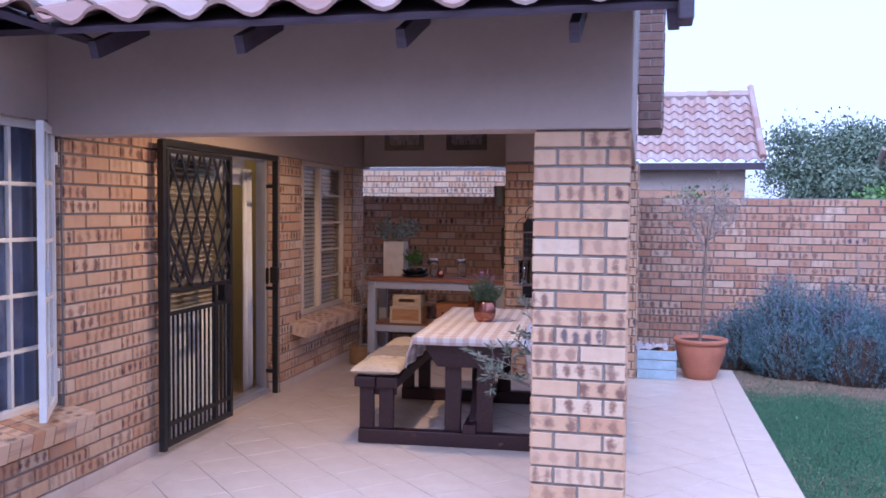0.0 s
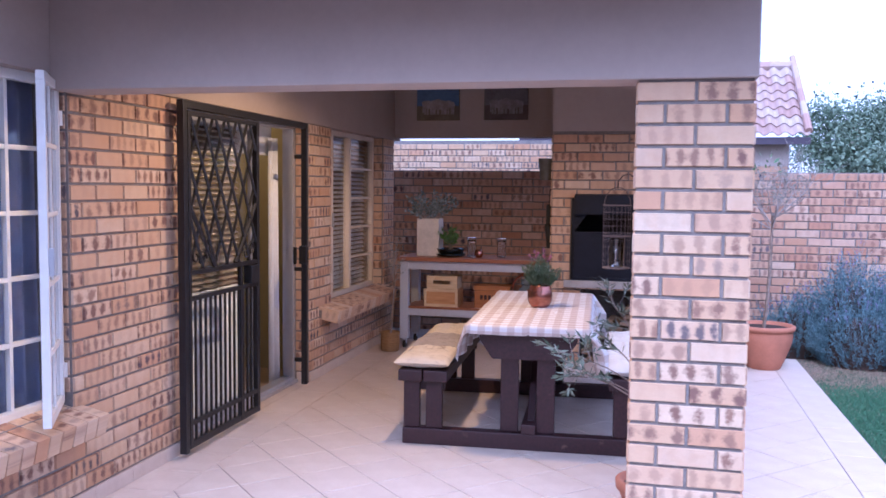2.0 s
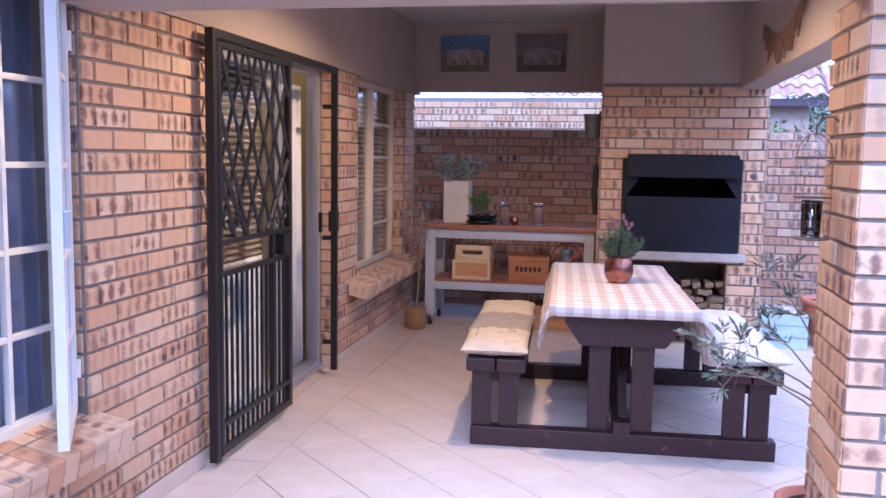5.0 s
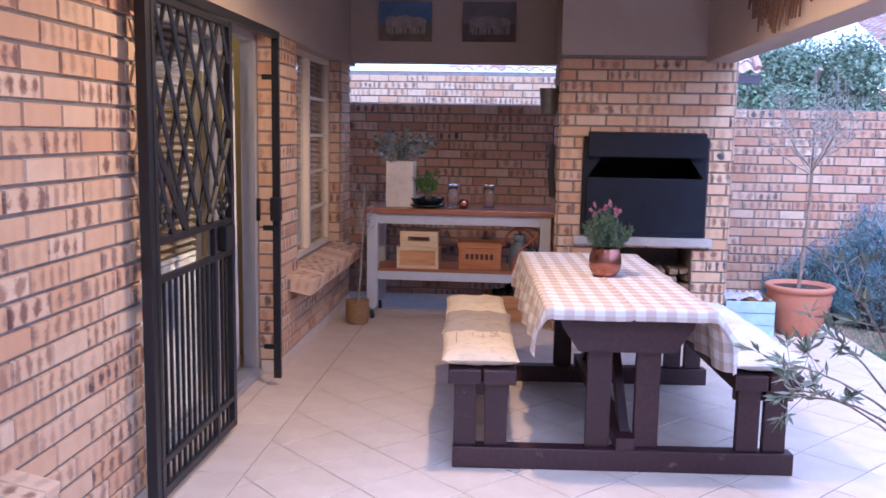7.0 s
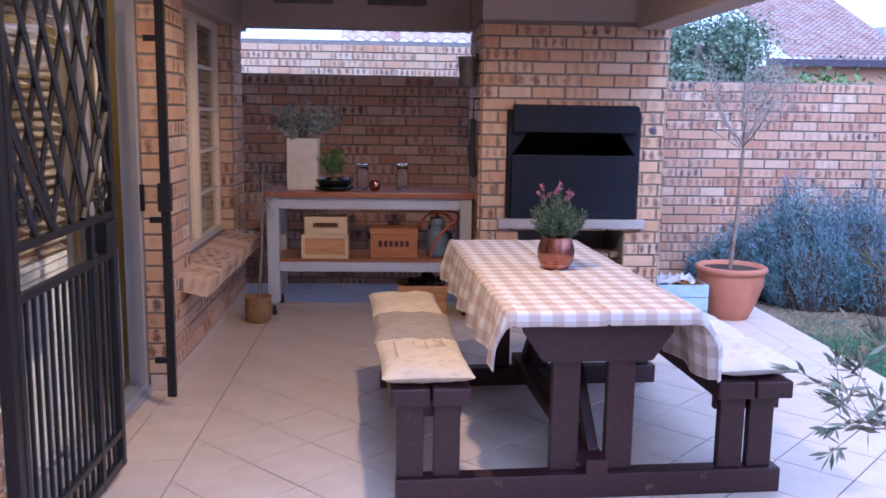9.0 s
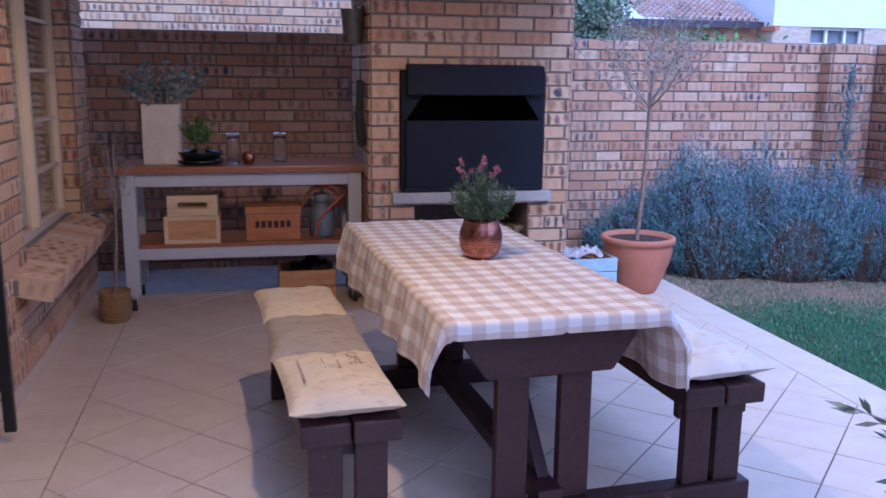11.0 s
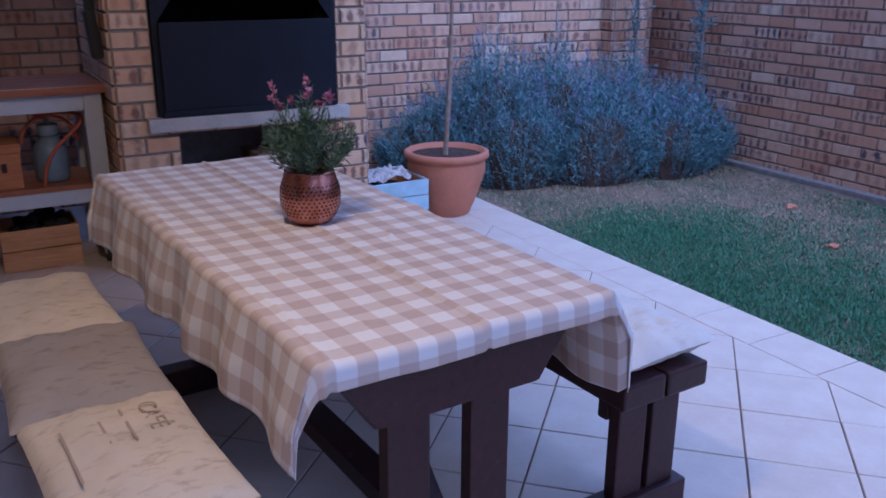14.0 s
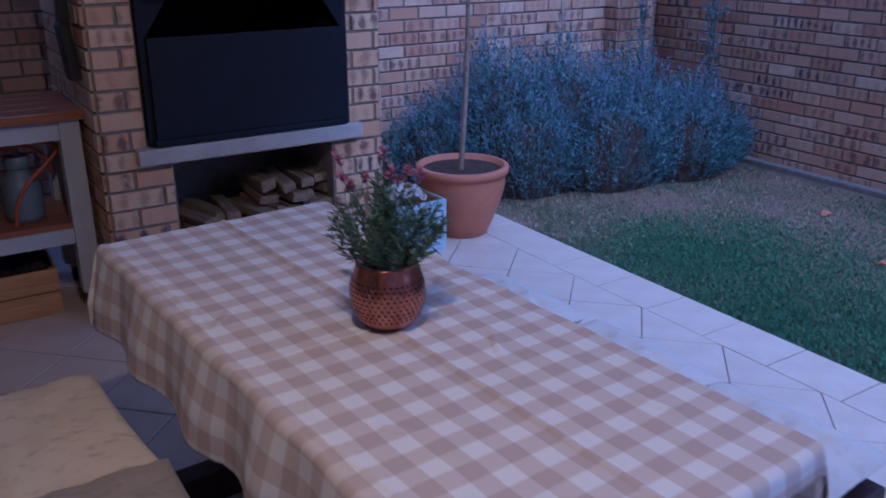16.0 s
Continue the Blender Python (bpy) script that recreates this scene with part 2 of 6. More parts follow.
def ground_material():
    k = Nodes("lawn_soil", 0.95)
    o = k.coords()
    patch, fine = k.noise(o, 0.9, 6, 0.65), k.noise(o, 45, 4, 0.7)
    c = k.ramp(patch, [(0.40, (0.06, 0.085, 0.045)), (0.56, (0.24, 0.165, 0.12))])
    k.color(k.mix(k.math("MULTIPLY", fine, 0.7), c, (0.05, 0.06, 0.03)))
    k.bump(fine, 0.8, 0.01)
    return k.mat


M["ground"] = ground_material()


def gingham():
    """Beige and white check woven cloth; the map is in metres."""
    k = Nodes("gingham_cloth", 0.85)
    uv = k.n.new("ShaderNodeUVMap").outputs[0]
    sep = k.n.new("ShaderNodeSeparateXYZ")
    k.l.new(uv, sep.inputs[0])
    stripes = []
    for i in (0, 1):
        f = k.math("FRACT", k.math("DIVIDE", sep.outputs[i], 0.090))
        tri = k.math("ABSOLUTE", k.math("SUBTRACT", f, 0.5))
        stripes.append(k.ramp(tri, [(0.235, 0.0), (0.265, 1.0)]))
    both = k.math("MULTIPLY", k.math("ADD", stripes[0], stripes[1]), 0.5)
    c = k.ramp(both, [(0.0, (0.84, 0.83, 0.83)), (0.5, (0.68, 0.60, 0.555)), (1.0, (0.545, 0.44, 0.39))])
    weave = k.noise(uv, 420, 2, 0.5)
    soft = k.noise(uv, 5, 4, 0.5)
    c = k.mix(k.math("MULTIPLY", weave, 0.18), c, (0.40, 0.33, 0.30))
    k.color(c)
    k.bump(k.math("ADD", k.math("MULTIPLY", weave, 0.15), soft), 0.35, 0.01)
    return k.mat


M["gingham"] = gingham()


def sack(name, base, ink):
    k = Nodes(name, 0.9)
    o = k.coords()
    c = k.ramp(k.noise(o, 5, 4, 0.6), [(0.3, tuple(x * 0.85 for x in base)), (0.7, base)])
    print_ = k.ramp(k.noise(o, 15, 5, 0.7, (1, 2.4, 1)), [(0.54, 0.0), (0.66, 0.5)])
    k.color(k.mix(print_, c, ink))
    k.bump(k.noise(o, 160, 2, 0.5), 0.3, 0.002)
    return k.mat


M["sack_cream"] = sack("cream_printed_cotton", (0.66, 0.565, 0.43), (0.34, 0.26, 0.19))
M["sack_grey"] = sack("grey_printed_cotton", (0.37, 0.32, 0.285), (0.17, 0.14, 0.125))
M["sack_white"] = sack("white_cotton", (0.72, 0.70, 0.68), (0.55, 0.52, 0.50))
M["ink"] = plain("brown_ink", (0.40, 0.31, 0.22), 0.9)


def copper():
    k = Nodes("polished_copper", 0.26, 1.0)
    o = k.coords()
    v = k.n.new("ShaderNodeTexVoronoi")
    v.inputs["Scale"].default_value = 75
    k.l.new(o, v.inputs["Vector"])
    k.color(k.ramp(k.noise(o, 12, 4, 0.6), [(0.3, (0.36, 0.14, 0.10)), (0.7, (0.52, 0.25, 0.19))]))
    k.bump(v.outputs["Distance"], 0.22, 0.003)
    return k.mat


M["copper"] = copper()


def roof_material():
    k = Nodes("concrete_roof_tile", 0.8)
    o = k.coords()
    c = k.ramp(k.chance(), [(0.0, (0.34, 0.20, 0.16)), (0.35, (0.43, 0.30, 0.26)), (0.7, (0.48, 0.39, 0.36)), (1.0, (0.38, 0.22, 0.17))])
    k.color(k.mix(k.math("MULTIPLY", k.noise(o, 9, 5, 0.7), 0.45), c, (0.20, 0.15, 0.13)))
    k.bump(k.noise(o, 60, 3, 0.6), 0.3, 0.004)
    return k.mat


M["roof"] = roof_material()


def glass(name, tint=(0.96, 0.98, 0.98), rough=0.03):
    k = Nodes(name, rough)
    k.color(tint)
    k.p.inputs["Transmission Weight"].default_value = 1.0
    k.p.inputs["IOR"].default_value = 1.45
    return k.mat


M["glass"] = glass("clear_glass")
M["jar_glass"] = glass("cloudy_jar_glass", (1.0, 1.0, 1.0), 0.18)


def glow(name, col, strength):
    k = Nodes(name, 0.6)
    k.color(col)
    k.put(k.p.inputs["Emission Color"], (*col, 1))
    k.p.inputs["Emission Strength"].default_value = strength
    return k.mat


M["shade"] = glow("lit_lamp_shade", (1.0, 0.62, 0.10), 3.0)
M["opal"] = glow("lit_opal_glass", (1.0, 0.72, 0.42), 6.0)
M["old_stick"] = wood("old_stick", (0.09, 0.05, 0.035), (0.22, 0.13, 0.085), 0.8)
M["rusty_wire"] = plain("rusty_wire", (0.15, 0.105, 0.085), 0.75, metal=0.3, vary=0.3, scale=40)


# ---- building helpers ----
def box(bm, x0, x1, y0, y1, z0, z1, bevel=0.0, m=None):
    r = bmesh.ops.create_cube(bm, size=1.0)["verts"]
    t = Matrix.Translation(((x0 + x1) / 2, (y0 + y1) / 2, (z0 + z1) / 2)) @ Matrix.Diagonal((x1 - x0, y1 - y0, z1 - z0, 1))
    bmesh.ops.transform(bm, matrix=(m @ t) if m else t, verts=r)
    if bevel:
        edges = list({e for v in r for e in v.link_edges})
        bmesh.ops.bevel(bm, geom=edges, offset=bevel, segments=2, affect="EDGES", profile=0.6)
    return bm


def boxes(*specs, bevel=0.0):
    bm = bmesh.new()
    for s in specs:
        box(bm, *s, bevel=bevel)
    return bm


def rod(bm, a, b, r0, r1=None, seg=8):
    """A round bar from a to b."""
    a, b = Vector(a), Vector(b)
    d = b - a
    m = Matrix.Translation((a + b) / 2) @ d.to_track_quat("Z", "Y").to_matrix().to_4x4()
    bmesh.ops.create_cone(bm, cap_ends=True, segments=seg, radius1=r0, radius2=r0 if r1 is None else r1, depth=d.length, matrix=m)
    return bm


def lathe(profile, seg=40, wob=0.0):
    """A turned shape from (radius, height) pairs."""
    bm = bmesh.new()
    rings = []
    for r, z in profile:
        ring = []
        for i in range(seg):
            a = 2 * math.pi * i / seg
            rr = r * (1 + wob * math.sin(3 * a + z * 9))
            ring.append(bm.verts.new((rr * math.cos(a), rr * math.sin(a), z)))
        rings.append(ring)
    for p, q in zip(rings, rings[1:]):
        for i in range(seg):
            bm.faces.new((p[i], p[(i + 1) % seg], q[(i + 1) % seg], q[i]))
    bm.faces.new(rings[0][::-1])
    bm.faces.new(rings[-1])
    for f in bm.faces:
        f.smooth = len(f.verts) == 4
    return bm


def as_mesh(name, bm, material):
    me = bpy.data.meshes.new(name)
    bmesh.ops.recalc_face_normals(bm, faces=bm.faces)
    bm.to_mesh(me)
    bm.free()
    me.materials.append(material)
    return me


def part(name, bm, material, parent, label="", at=None):
    ob = new(name, as_mesh(name, bm, material))
    ob.parent = parent
    if at is not None:
        ob.matrix_basis = at
    return tagged(ob, label)


def thing(name, base, label, category, group="", turn=0):
    ob = new(name)
    ob.empty_display_size = 0.1
    ob.matrix_basis = pose(*base, 0, 0, turn)
    return tagged(ob, label, category, group)


def single(name, bm, material, base, label, category, group="", turn=0):
    ob = new(name, as_mesh(name, bm, material))
    ob.matrix_basis = pose(*base, 0, 0, turn)
    return tagged(ob, label, category, group)


def structure(name, bm, material, label, category="wall"):
    ob = new(name, as_mesh(name, bm, material))
    return tagged(ob, label, category, "", "structure")


def raw_mesh(name, verts, faces, material, uvs=None):
    me = bpy.data.meshes.new(name)
    me.from_pydata(verts, [], faces)
    if uvs is not None:
        layer = me.uv_layers.new(name="UVMap")
        layer.data.foreach_set("uv", np.asarray(uvs, dtype=np.float32).ravel())
    me.materials.append(material)
    return me


def tube(points, r, seg=8):
    """One round hose or cord through the points."""
    pts = [Vector(p) for p in points]
    bm = bmesh.new()
    rings = []
    for i, p in enumerate(pts):
        d = (pts[min(i + 1, len(pts) - 1)] - pts[max(i - 1, 0)]).normalized()
        u = d.cross(Vector((0.13, 0.97, 0.2))).normalized()
        w = d.cross(u)
        rings.append([bm.verts.new(p + (u * math.cos(a) + w * math.sin(a)) * r) for a in [2 * math.pi * k / seg for k in range(seg)]])
    for a, b in zip(rings, rings[1:]):
        for k in range(seg):
            bm.faces.new((a[k], a[(k + 1) % seg], b[(k + 1) % seg], b[k])).smooth = True
    bm.faces.new(rings[0][::-1])
    bm.faces.new(rings[-1])
    return bm


# ---- bricks ----
COURSE, PITCH, JOINT = 0.085, 0.232, 0.010
brick_cache = {}
FACES = [(0, 1, 2, 3), (0, 4, 5, 1), (1, 5, 6, 2), (2, 6, 7, 3), (3, 7, 4, 0)]


def brick_shape(length, height, proud):
    """Eight corners of a brick's face: x along it, y out of the wall, z up, about its middle; the rim is rounded off."""
    l, h, c = length / 2, height / 2, 0.004
    front = [(-l + c, proud, -h + c), (l - c, proud, -h + c), (l - c, proud, h - c), (-l + c, proud, h - c)]
    back = [(-l, -0.004, -h), (l, -0.004, -h), (l, -0.004, h), (-l, -0.004, h)]
    return front + back


def brick_mesh(length, height, proud, material):
    key = (round(length, 3), round(height, 3), proud, material.name)
    if key not in brick_cache:
        vs = brick_shape(length, height, proud)
        uv = [(vs[i][0], vs[i][2]) for f in FACES for i in f]
        brick_cache[key] = raw_mesh("brick", vs, FACES, material, uv)
    return brick_cache[key]


def lay_bricks(wall, start, along, out, length, z0, z1, holes=(), material=None, single_from=None, shift=0.0, proud=0.011, phase=0):
    """Stretcher bond on a wall's face. holes: (a0, a1, z0, z1) along the face. Bricks inside single_from (a0, a1, z0, z1) are objects, the rest one joined part."""
    along, out, start = Vector(along), Vector(out), Vector(start)
    material = material or M["brick"]
    side = along if along.cross(out).z > 0 else -along
    turn = Matrix((side, out, Vector((0, 0, 1)))).transposed()
    quat = turn.to_quaternion()
    joined_v, joined_f, joined_uv = [], [], []
    rng = random.Random(int(length * 1000) + len(holes))
    rows = int(round((z1 - z0) / COURSE))
    for i in range(rows):
        zc = z0 + COURSE * (i + 0.5)
        cuts = sorted([(a, b) for a, b, c, d in holes if c < zc < d])
        spans, at = [], 0.0
        for a, b in cuts:
            if a > at:
                spans.append((at, a))
            at = max(at, b)
        if at < length:
            spans.append((at, length))
        off = (PITCH / 2 if (i + phase) % 2 else 0.0) + shift
        for s0, s1 in spans:
            a = math.floor((s0 - off) / PITCH) * PITCH + off
            while a < s1 - 1e-6:
                b0, b1 = max(a, s0), min(a + PITCH, s1)
                a += PITCH
                if b1 - b0 < 0.03:
                    continue
                size = round(b1 - b0 - JOINT, 3)
                h = COURSE - JOINT
                mid = start + along * ((b0 + b1) / 2) + Vector((0, 0, zc))
                mid += out * rng.uniform(-0.002, 0.002) + Vector((0, 0, rng.uniform(-0.0012, 0.0012)))
                if single_from and single_from[0] <= (b0 + b1) / 2 <= single_from[1] and single_from[2] <= zc <= single_from[3]:
                    ob = new("brick", brick_mesh(size, h, proud, material))
                    ob.parent = wall
                    ob.rotation_mode = "QUATERNION"
                    ob.rotation_quaternion, ob.location = quat, mid
                else:
                    n = len(joined_v)
                    vs = brick_shape(size, h, proud)
                    joined_v += [mid + turn @ Vector(v) for v in vs]
                    joined_f += [tuple(n + q for q in f) for f in FACES]
                    joined_uv += [(vs[q][0], vs[q][2]) for f in FACES for q in f]
    if joined_v:
        ob = new("brickwork", raw_mesh("brickwork", joined_v, joined_f, material, joined_uv))
        ob.parent = wall
        tagged(ob, kind="stuff")


# ---- the large structure ----
WX = -2.90            # face of the house wall
BT = 2.125            # top of the facing brick
LAWN = -0.06

g = bmesh.new()
bmesh.ops.create_grid(g, x_segments=2, y_segments=2, size=400)
bmesh.ops.translate(g, verts=g.verts, vec=(0, 0, LAWN))
structure("ground", g, M["ground"], "patchy lawn and bare brown soil around the patio", "ground")

floor = structure("floor", boxes((WX - 0.10, 1.224, -4.0, 9.42, -0.30, -0.005)), M["grout"], "cream ceramic tiles laid diagonally on the patio floor", "floor")
structure("service_path", boxes((-3.3, 0.3, 9.42, 10.3, -0.3, -0.03)), M["concrete"], "pale concrete strip along the boundary wall", "path")

OPEN = [(2.70, 4.20, 0.53, BT), (5.20, 7.20, 0.0, BT), (7.70, 9.22, 0.60, BT)]
wall_west = structure("wall_west", boxes(
    (WX - 0.22, WX, -4.0, 2.70, -0.3, BT), (WX - 0.22, WX, 2.70, 4.20, -0.3, 0.53), (WX - 0.22, WX, 4.20, 5.20, -0.3, BT),
    (WX - 0.22, WX, 7.20, 7.70, -0.3, BT), (WX - 0.22, WX, 7.70, 9.22, -0.3, 0.60), (WX - 0.22, WX, 9.22, 9.58, -0.3, BT)),
    M["mortar"], "buff face brick house wall with smudged brown bricks")
structure("wall_plaster", boxes((WX - 0.22, WX + 0.012, -4.0, 9.82, BT, 3.2)), M["plaster"], "smooth beige plaster above the brick house wall")
structure("wall_rear", boxes((-6.6, WX - 0.22, 9.36, 9.58, -0.3, 3.2)), M["plaster"], "plastered rear wall of the house")

beam_front = structure("beam_front", boxes((WX + 0.012, 0.206, 4.07, 4.31, 2.045, 2.9), bevel=0.008), M["plaster"], "beige plastered beam across the patio front", "beam")
structure("beam_side", boxes((-0.01, 0.200, 4.31, 8.70, 2.10, 2.9), bevel=0.008), M["plaster"], "beige plastered beam along the garden side", "beam")
structure("beam_rear", boxes((WX + 0.012, -1.08, 9.60, 9.80, 2.15, 2.9)), M["plaster"], "beige plastered beam carrying two pictures", "beam")
structure("ceiling", boxes((WX + 0.012, -0.01, 4.31, 9.60, 2.78, 2.84)), M["ceiling"], "pale painted patio ceiling", "ceiling")

# column
CX0, CX1, CY0, CY1 = -0.253, 0.203, 4.085, 4.541
column = structure("column", boxes((CX0 + 0.012, CX1 - 0.012, CY0 + 0.012, CY1 - 0.012, -0.3, 2.045)), M["mortar"], "square buff face brick column at the patio corner", "column")

# chimney with its firebox and wood store
KX0, KX1, KY = -1.085, 0.225, 8.70
chimney = structure("chimney", boxes(
    (KX0, -0.90, KY, 9.60, 0, 2.15), (0.045, KX1, KY, 9.60, 0, 2.15), (-0.90, 0.045, KY, 9.60, 1.56, 2.15),
    (-0.90, -0.80, KY, 9.60, 0, 0.70), (-0.04, 0.045, KY, 9.60, 0, 0.70), (-0.90, 0.045, KY + 0.55, 9.60, 0, 1.56), (-0.90, 0.045, KY + 0.01, 9.60, 0.70, 0.80)),
    M["mortar"], "buff face brick chimney breast with a built-in grill", "chimney")
structure("chimney_plaster", boxes((KX0 - 0.006, -0.01, KY - 0.006, 9.60, 2.15, 2.9)), M["plaster"], "beige plaster above the brick chimney breast", "wall")

stack = structure("chimney_stack", boxes((-0.95, 0.445, 8.74, 9.55, 2.905, 4.3), (0.212, 0.445, 8.74, 9.55, 2.47, 2.90)), M["mortar"], "face brick chimney stack above the patio roof, shade put into its colour", "chimney")

# garden walls
GY, GX, GT = 10.30, 3.76, 1.815
wall_north = structure("wall_north", boxes((-6.0, GX + 0.22, GY, GY + 0.22, -0.3, GT)), M["mortar"], "weathered brown face brick boundary wall")
wall_east = structure("wall_east", boxes((GX, GX + 0.22, -4.4, GY, -0.3, GT)), M["mortar"], "weathered brown face brick garden wall")
pier = structure("garden_pier", boxes((3.19, 3.55, 10.14, GY, -0.3, GT)), M["mortar"], "brick pier against the boundary wall", "pier")
# Added unseen wall: its height keeps low sky light out of the patio.
structure("light_block_wall", boxes((-6.6, GX + 0.22, -4.6, -4.4, -0.3, 4.6)), M["plaster"], "tall unseen plastered wall added behind the walk to block sky light")
structure("plinth", boxes((3.68, GX, -4.4, 10.12, -0.3, -0.02), bevel=0.01), M["mortar"], "narrow mortar strip at the foot of the garden wall", "kerb")

# rooms behind the house wall
structure("room_floor", boxes((-6.6, WX - 0.2, -4.0, 9.36, -0.3, 0.0)), M["room_floor"], "warm tiled floor inside the house", "floor")
structure("room_ceiling", boxes((-6.6, WX - 0.22, -4.0, 9.36, 2.6, 2.7)), M["ceiling"], "white room ceiling", "ceiling")
structure("room_wall_west", boxes((-6.7, -6.6, -4.0, 9.58, -0.3, 3.2)), M["room_wall"], "yellow painted room wall")
structure("room_partition", boxes((-6.6, WX - 0.22, 4.50, 4.62, 0, 2.6)), M["room_wall"], "yellow painted partition between rooms")
structure("room_partition_rear", boxes((-6.6, WX - 0.22, 7.62, 7.70, 0, 2.6)), M["room_wall"], "yellow painted partition beside the door")
structure("house_wall_south", boxes((-6.6, WX, -4.22, -4.0, -0.3, 3.2)), M["plaster"], "plastered end wall of the house")


# ---- roofs: s-profile tiles in rows ----
def roof_slope(parent, corner, along, up, width, rise_len, tile_w=0.30, row=0.32, clip=None, single_rows=0):
    """Rolled roof tiles from an eave: along runs beside the eave, up runs up the slope. clip(a, b): the stretch of a row at b."""
    along, up = Vector(along).normalized(), Vector(up).normalized()
    nrm = along.cross(up).normalized()
    if nrm.z < 0:
        nrm = -nrm
    corner = Vector(corner)
    prof = [(u / 8.0, 0.035 * math.sin(2 * math.pi * u / 8.0) + 0.018) for u in range(9)]

    def one():
        vs = [along * (u * tile_w * 1.02) + up * v + nrm * (h + lift) for v, lift in ((0, 0.03), (row * 1.12, 0.0)) for u, h in prof]
        vs += [along * (u * tile_w * 1.02) + nrm * (h + 0.012) for u, h in prof]
        f = [(i, i + 1, i + 10, i + 9) for i in range(8)] + [(i + 18, i + 19, i + 1, i) for i in range(8)]
        return vs, f

    vs1, f1 = one()
    me = raw_mesh("roof_tile", vs1, f1, M["roof"])
    jv, jf = [], []
    for r in range(int(rise_len / row)):
        b = r * row
        lo, hi = clip(b) if clip else (0, width)
        n0 = int(math.ceil(lo / tile_w - 0.5))
        for c in range(n0, int(round(hi / tile_w))):
            p = corner + along * (c * tile_w) + up * b
            if r < single_rows:
                ob = new("roof_tile", me)
                ob.parent, ob.location = parent, p
            else:
                n = len(jv)
                jv += [p + v for v in vs1]
                jf += [tuple(n + q for q in f) for f in f1]
    if jv:
        ob = new("roof_tiles", raw_mesh("roof_tiles", jv, jf, M["roof"]))
        ob.parent = parent
        tagged(ob, kind="stuff")


PITCH_ROOF = radians(24)
cr, sr = math.cos(PITCH_ROOF), math.sin(PITCH_ROOF)
EZ, EY, EX = 2.50, 3.50, 0.42
roof = structure("roof", boxes((WX - 3.7, -0.6, 6.0, 9.4, 3.9, 3.95)), M["rafter"], "pitched roof of rolled terracotta-coloured concrete tiles", "roof")
board = bmesh.new()
m = Matrix.Translation((0, EY + 0.02, EZ - 0.01)) @ Matrix.Rotation(PITCH_ROOF, 4, "X")
box(board, -6.2, EX - 0.02, 0, 3.6, -0.03, 0.0, m=m)
part("roof_boarding", board, M["rafter"], roof)
roof_slope(roof, (-2.55, EY, EZ), (1, 0, 0), (0, cr, sr), EX + 2.55, 3.4, clip=lambda b: (-b * 1.2, EX + 2.55), single_rows=2)
for x in (-2.29, -1.54, -0.78, -0.03):
    rf = bmesh.new()
    m = Matrix.Translation((x, EY + 0.10, EZ - 0.06)) @ Matrix.Rotation(PITCH_ROOF, 4, "X")
    box(rf, -0.022, 0.022, 0, 0.75, -0.085, 0.0, 0.003, m=m)
    part("rafter", rf, M["rafter"], roof)
barge = bmesh.new()
m = Matrix.Translation((EX - 0.05, EY + 0.04, EZ - 0.02)) @ Matrix.Rotation(PITCH_ROOF, 4, "X")
box(barge, -0.025, 0.02, 0, 3.5, -0.10, 0.02, m=m)
part("barge_board", barge, M["rafter"], roof)
part("gutter_end", boxes((EX - 0.04, EX + 0.02, EY - 0.06, EY + 0.08, EZ - 0.10, EZ + 0.06), bevel=0.01), M["rafter"], roof)
# Unseen board added over the rear gap to shade the boundary wall.
part("roof_boarding", boxes((-6.2, 0.2, 9.83, 10.24, 2.46, 2.50)), M["rafter"], roof)
# eave over the window wall
board = bmesh.new()
m = Matrix.Translation((-2.42, 0, EZ - 0.01)) @ Matrix.Rotation(PITCH_ROOF, 4, "Y")
box(board, -4.2, 0, -4.0, EY + 0.4, -0.03, 0.0, m=m)
part("roof_boarding", board, M["rafter"], roof)
roof_slope(roof, (-2.42, -4.0, EZ), (0, 1, 0), (-cr, 0, sr), 7.4, 4.0)
for y in (0.4, 1.2, 2.0, 2.8):
    rf = bmesh.new()
    m = Matrix.Translation((-2.52, y, EZ - 0.06)) @ Matrix.Rotation(PITCH_ROOF, 4, "Y")
    box(rf, -0.6, 0, -0.022, 0.022, -0.085, 0.0, 0.003, m=m)
    part("rafter", rf, M["rafter"], roof)


# ---- windows and doors ----
def framed(parent, name, x, y0, y1, z0, z1, w, d, material):
    """A rectangular frame of four members in the plane of the house wall."""
    return part(name, boxes((x - d, x, y0, y0 + w, z0, z1), (x - d, x, y1 - w, y1, z0, z1), (x - d, x, y0 + w, y1 - w, z0, z0 + w),
                            (x - d, x, y0 + w, y1 - w, z1 - w, z1), bevel=0.003), material, parent)


def pane(parent, x, y0, y1, z0, z1):
    ob = part("pane", boxes((x - 0.004, x, y0, y1, z0, z1)), M["glass"], parent)
    ob.visible_shadow = False
    return ob


def bars(parent, x, y0, y1, z0, z1, cols, rows, w=0.022, d=0.03, material=None):
    for i in range(1, cols):
        y = y0 + (y1 - y0) * i / cols
        part("glazing_bar", boxes((x - d, x, y - w / 2, y + w / 2, z0, z1), bevel=0.003), material, parent)
    for i in range(1, rows):
        z = z0 + (z1 - z0) * i / rows
        part("glazing_bar", boxes((x - d - 0.001, x - 0.002, y0, y1, z - w / 2, z + w / 2), bevel=0.003), material, parent)


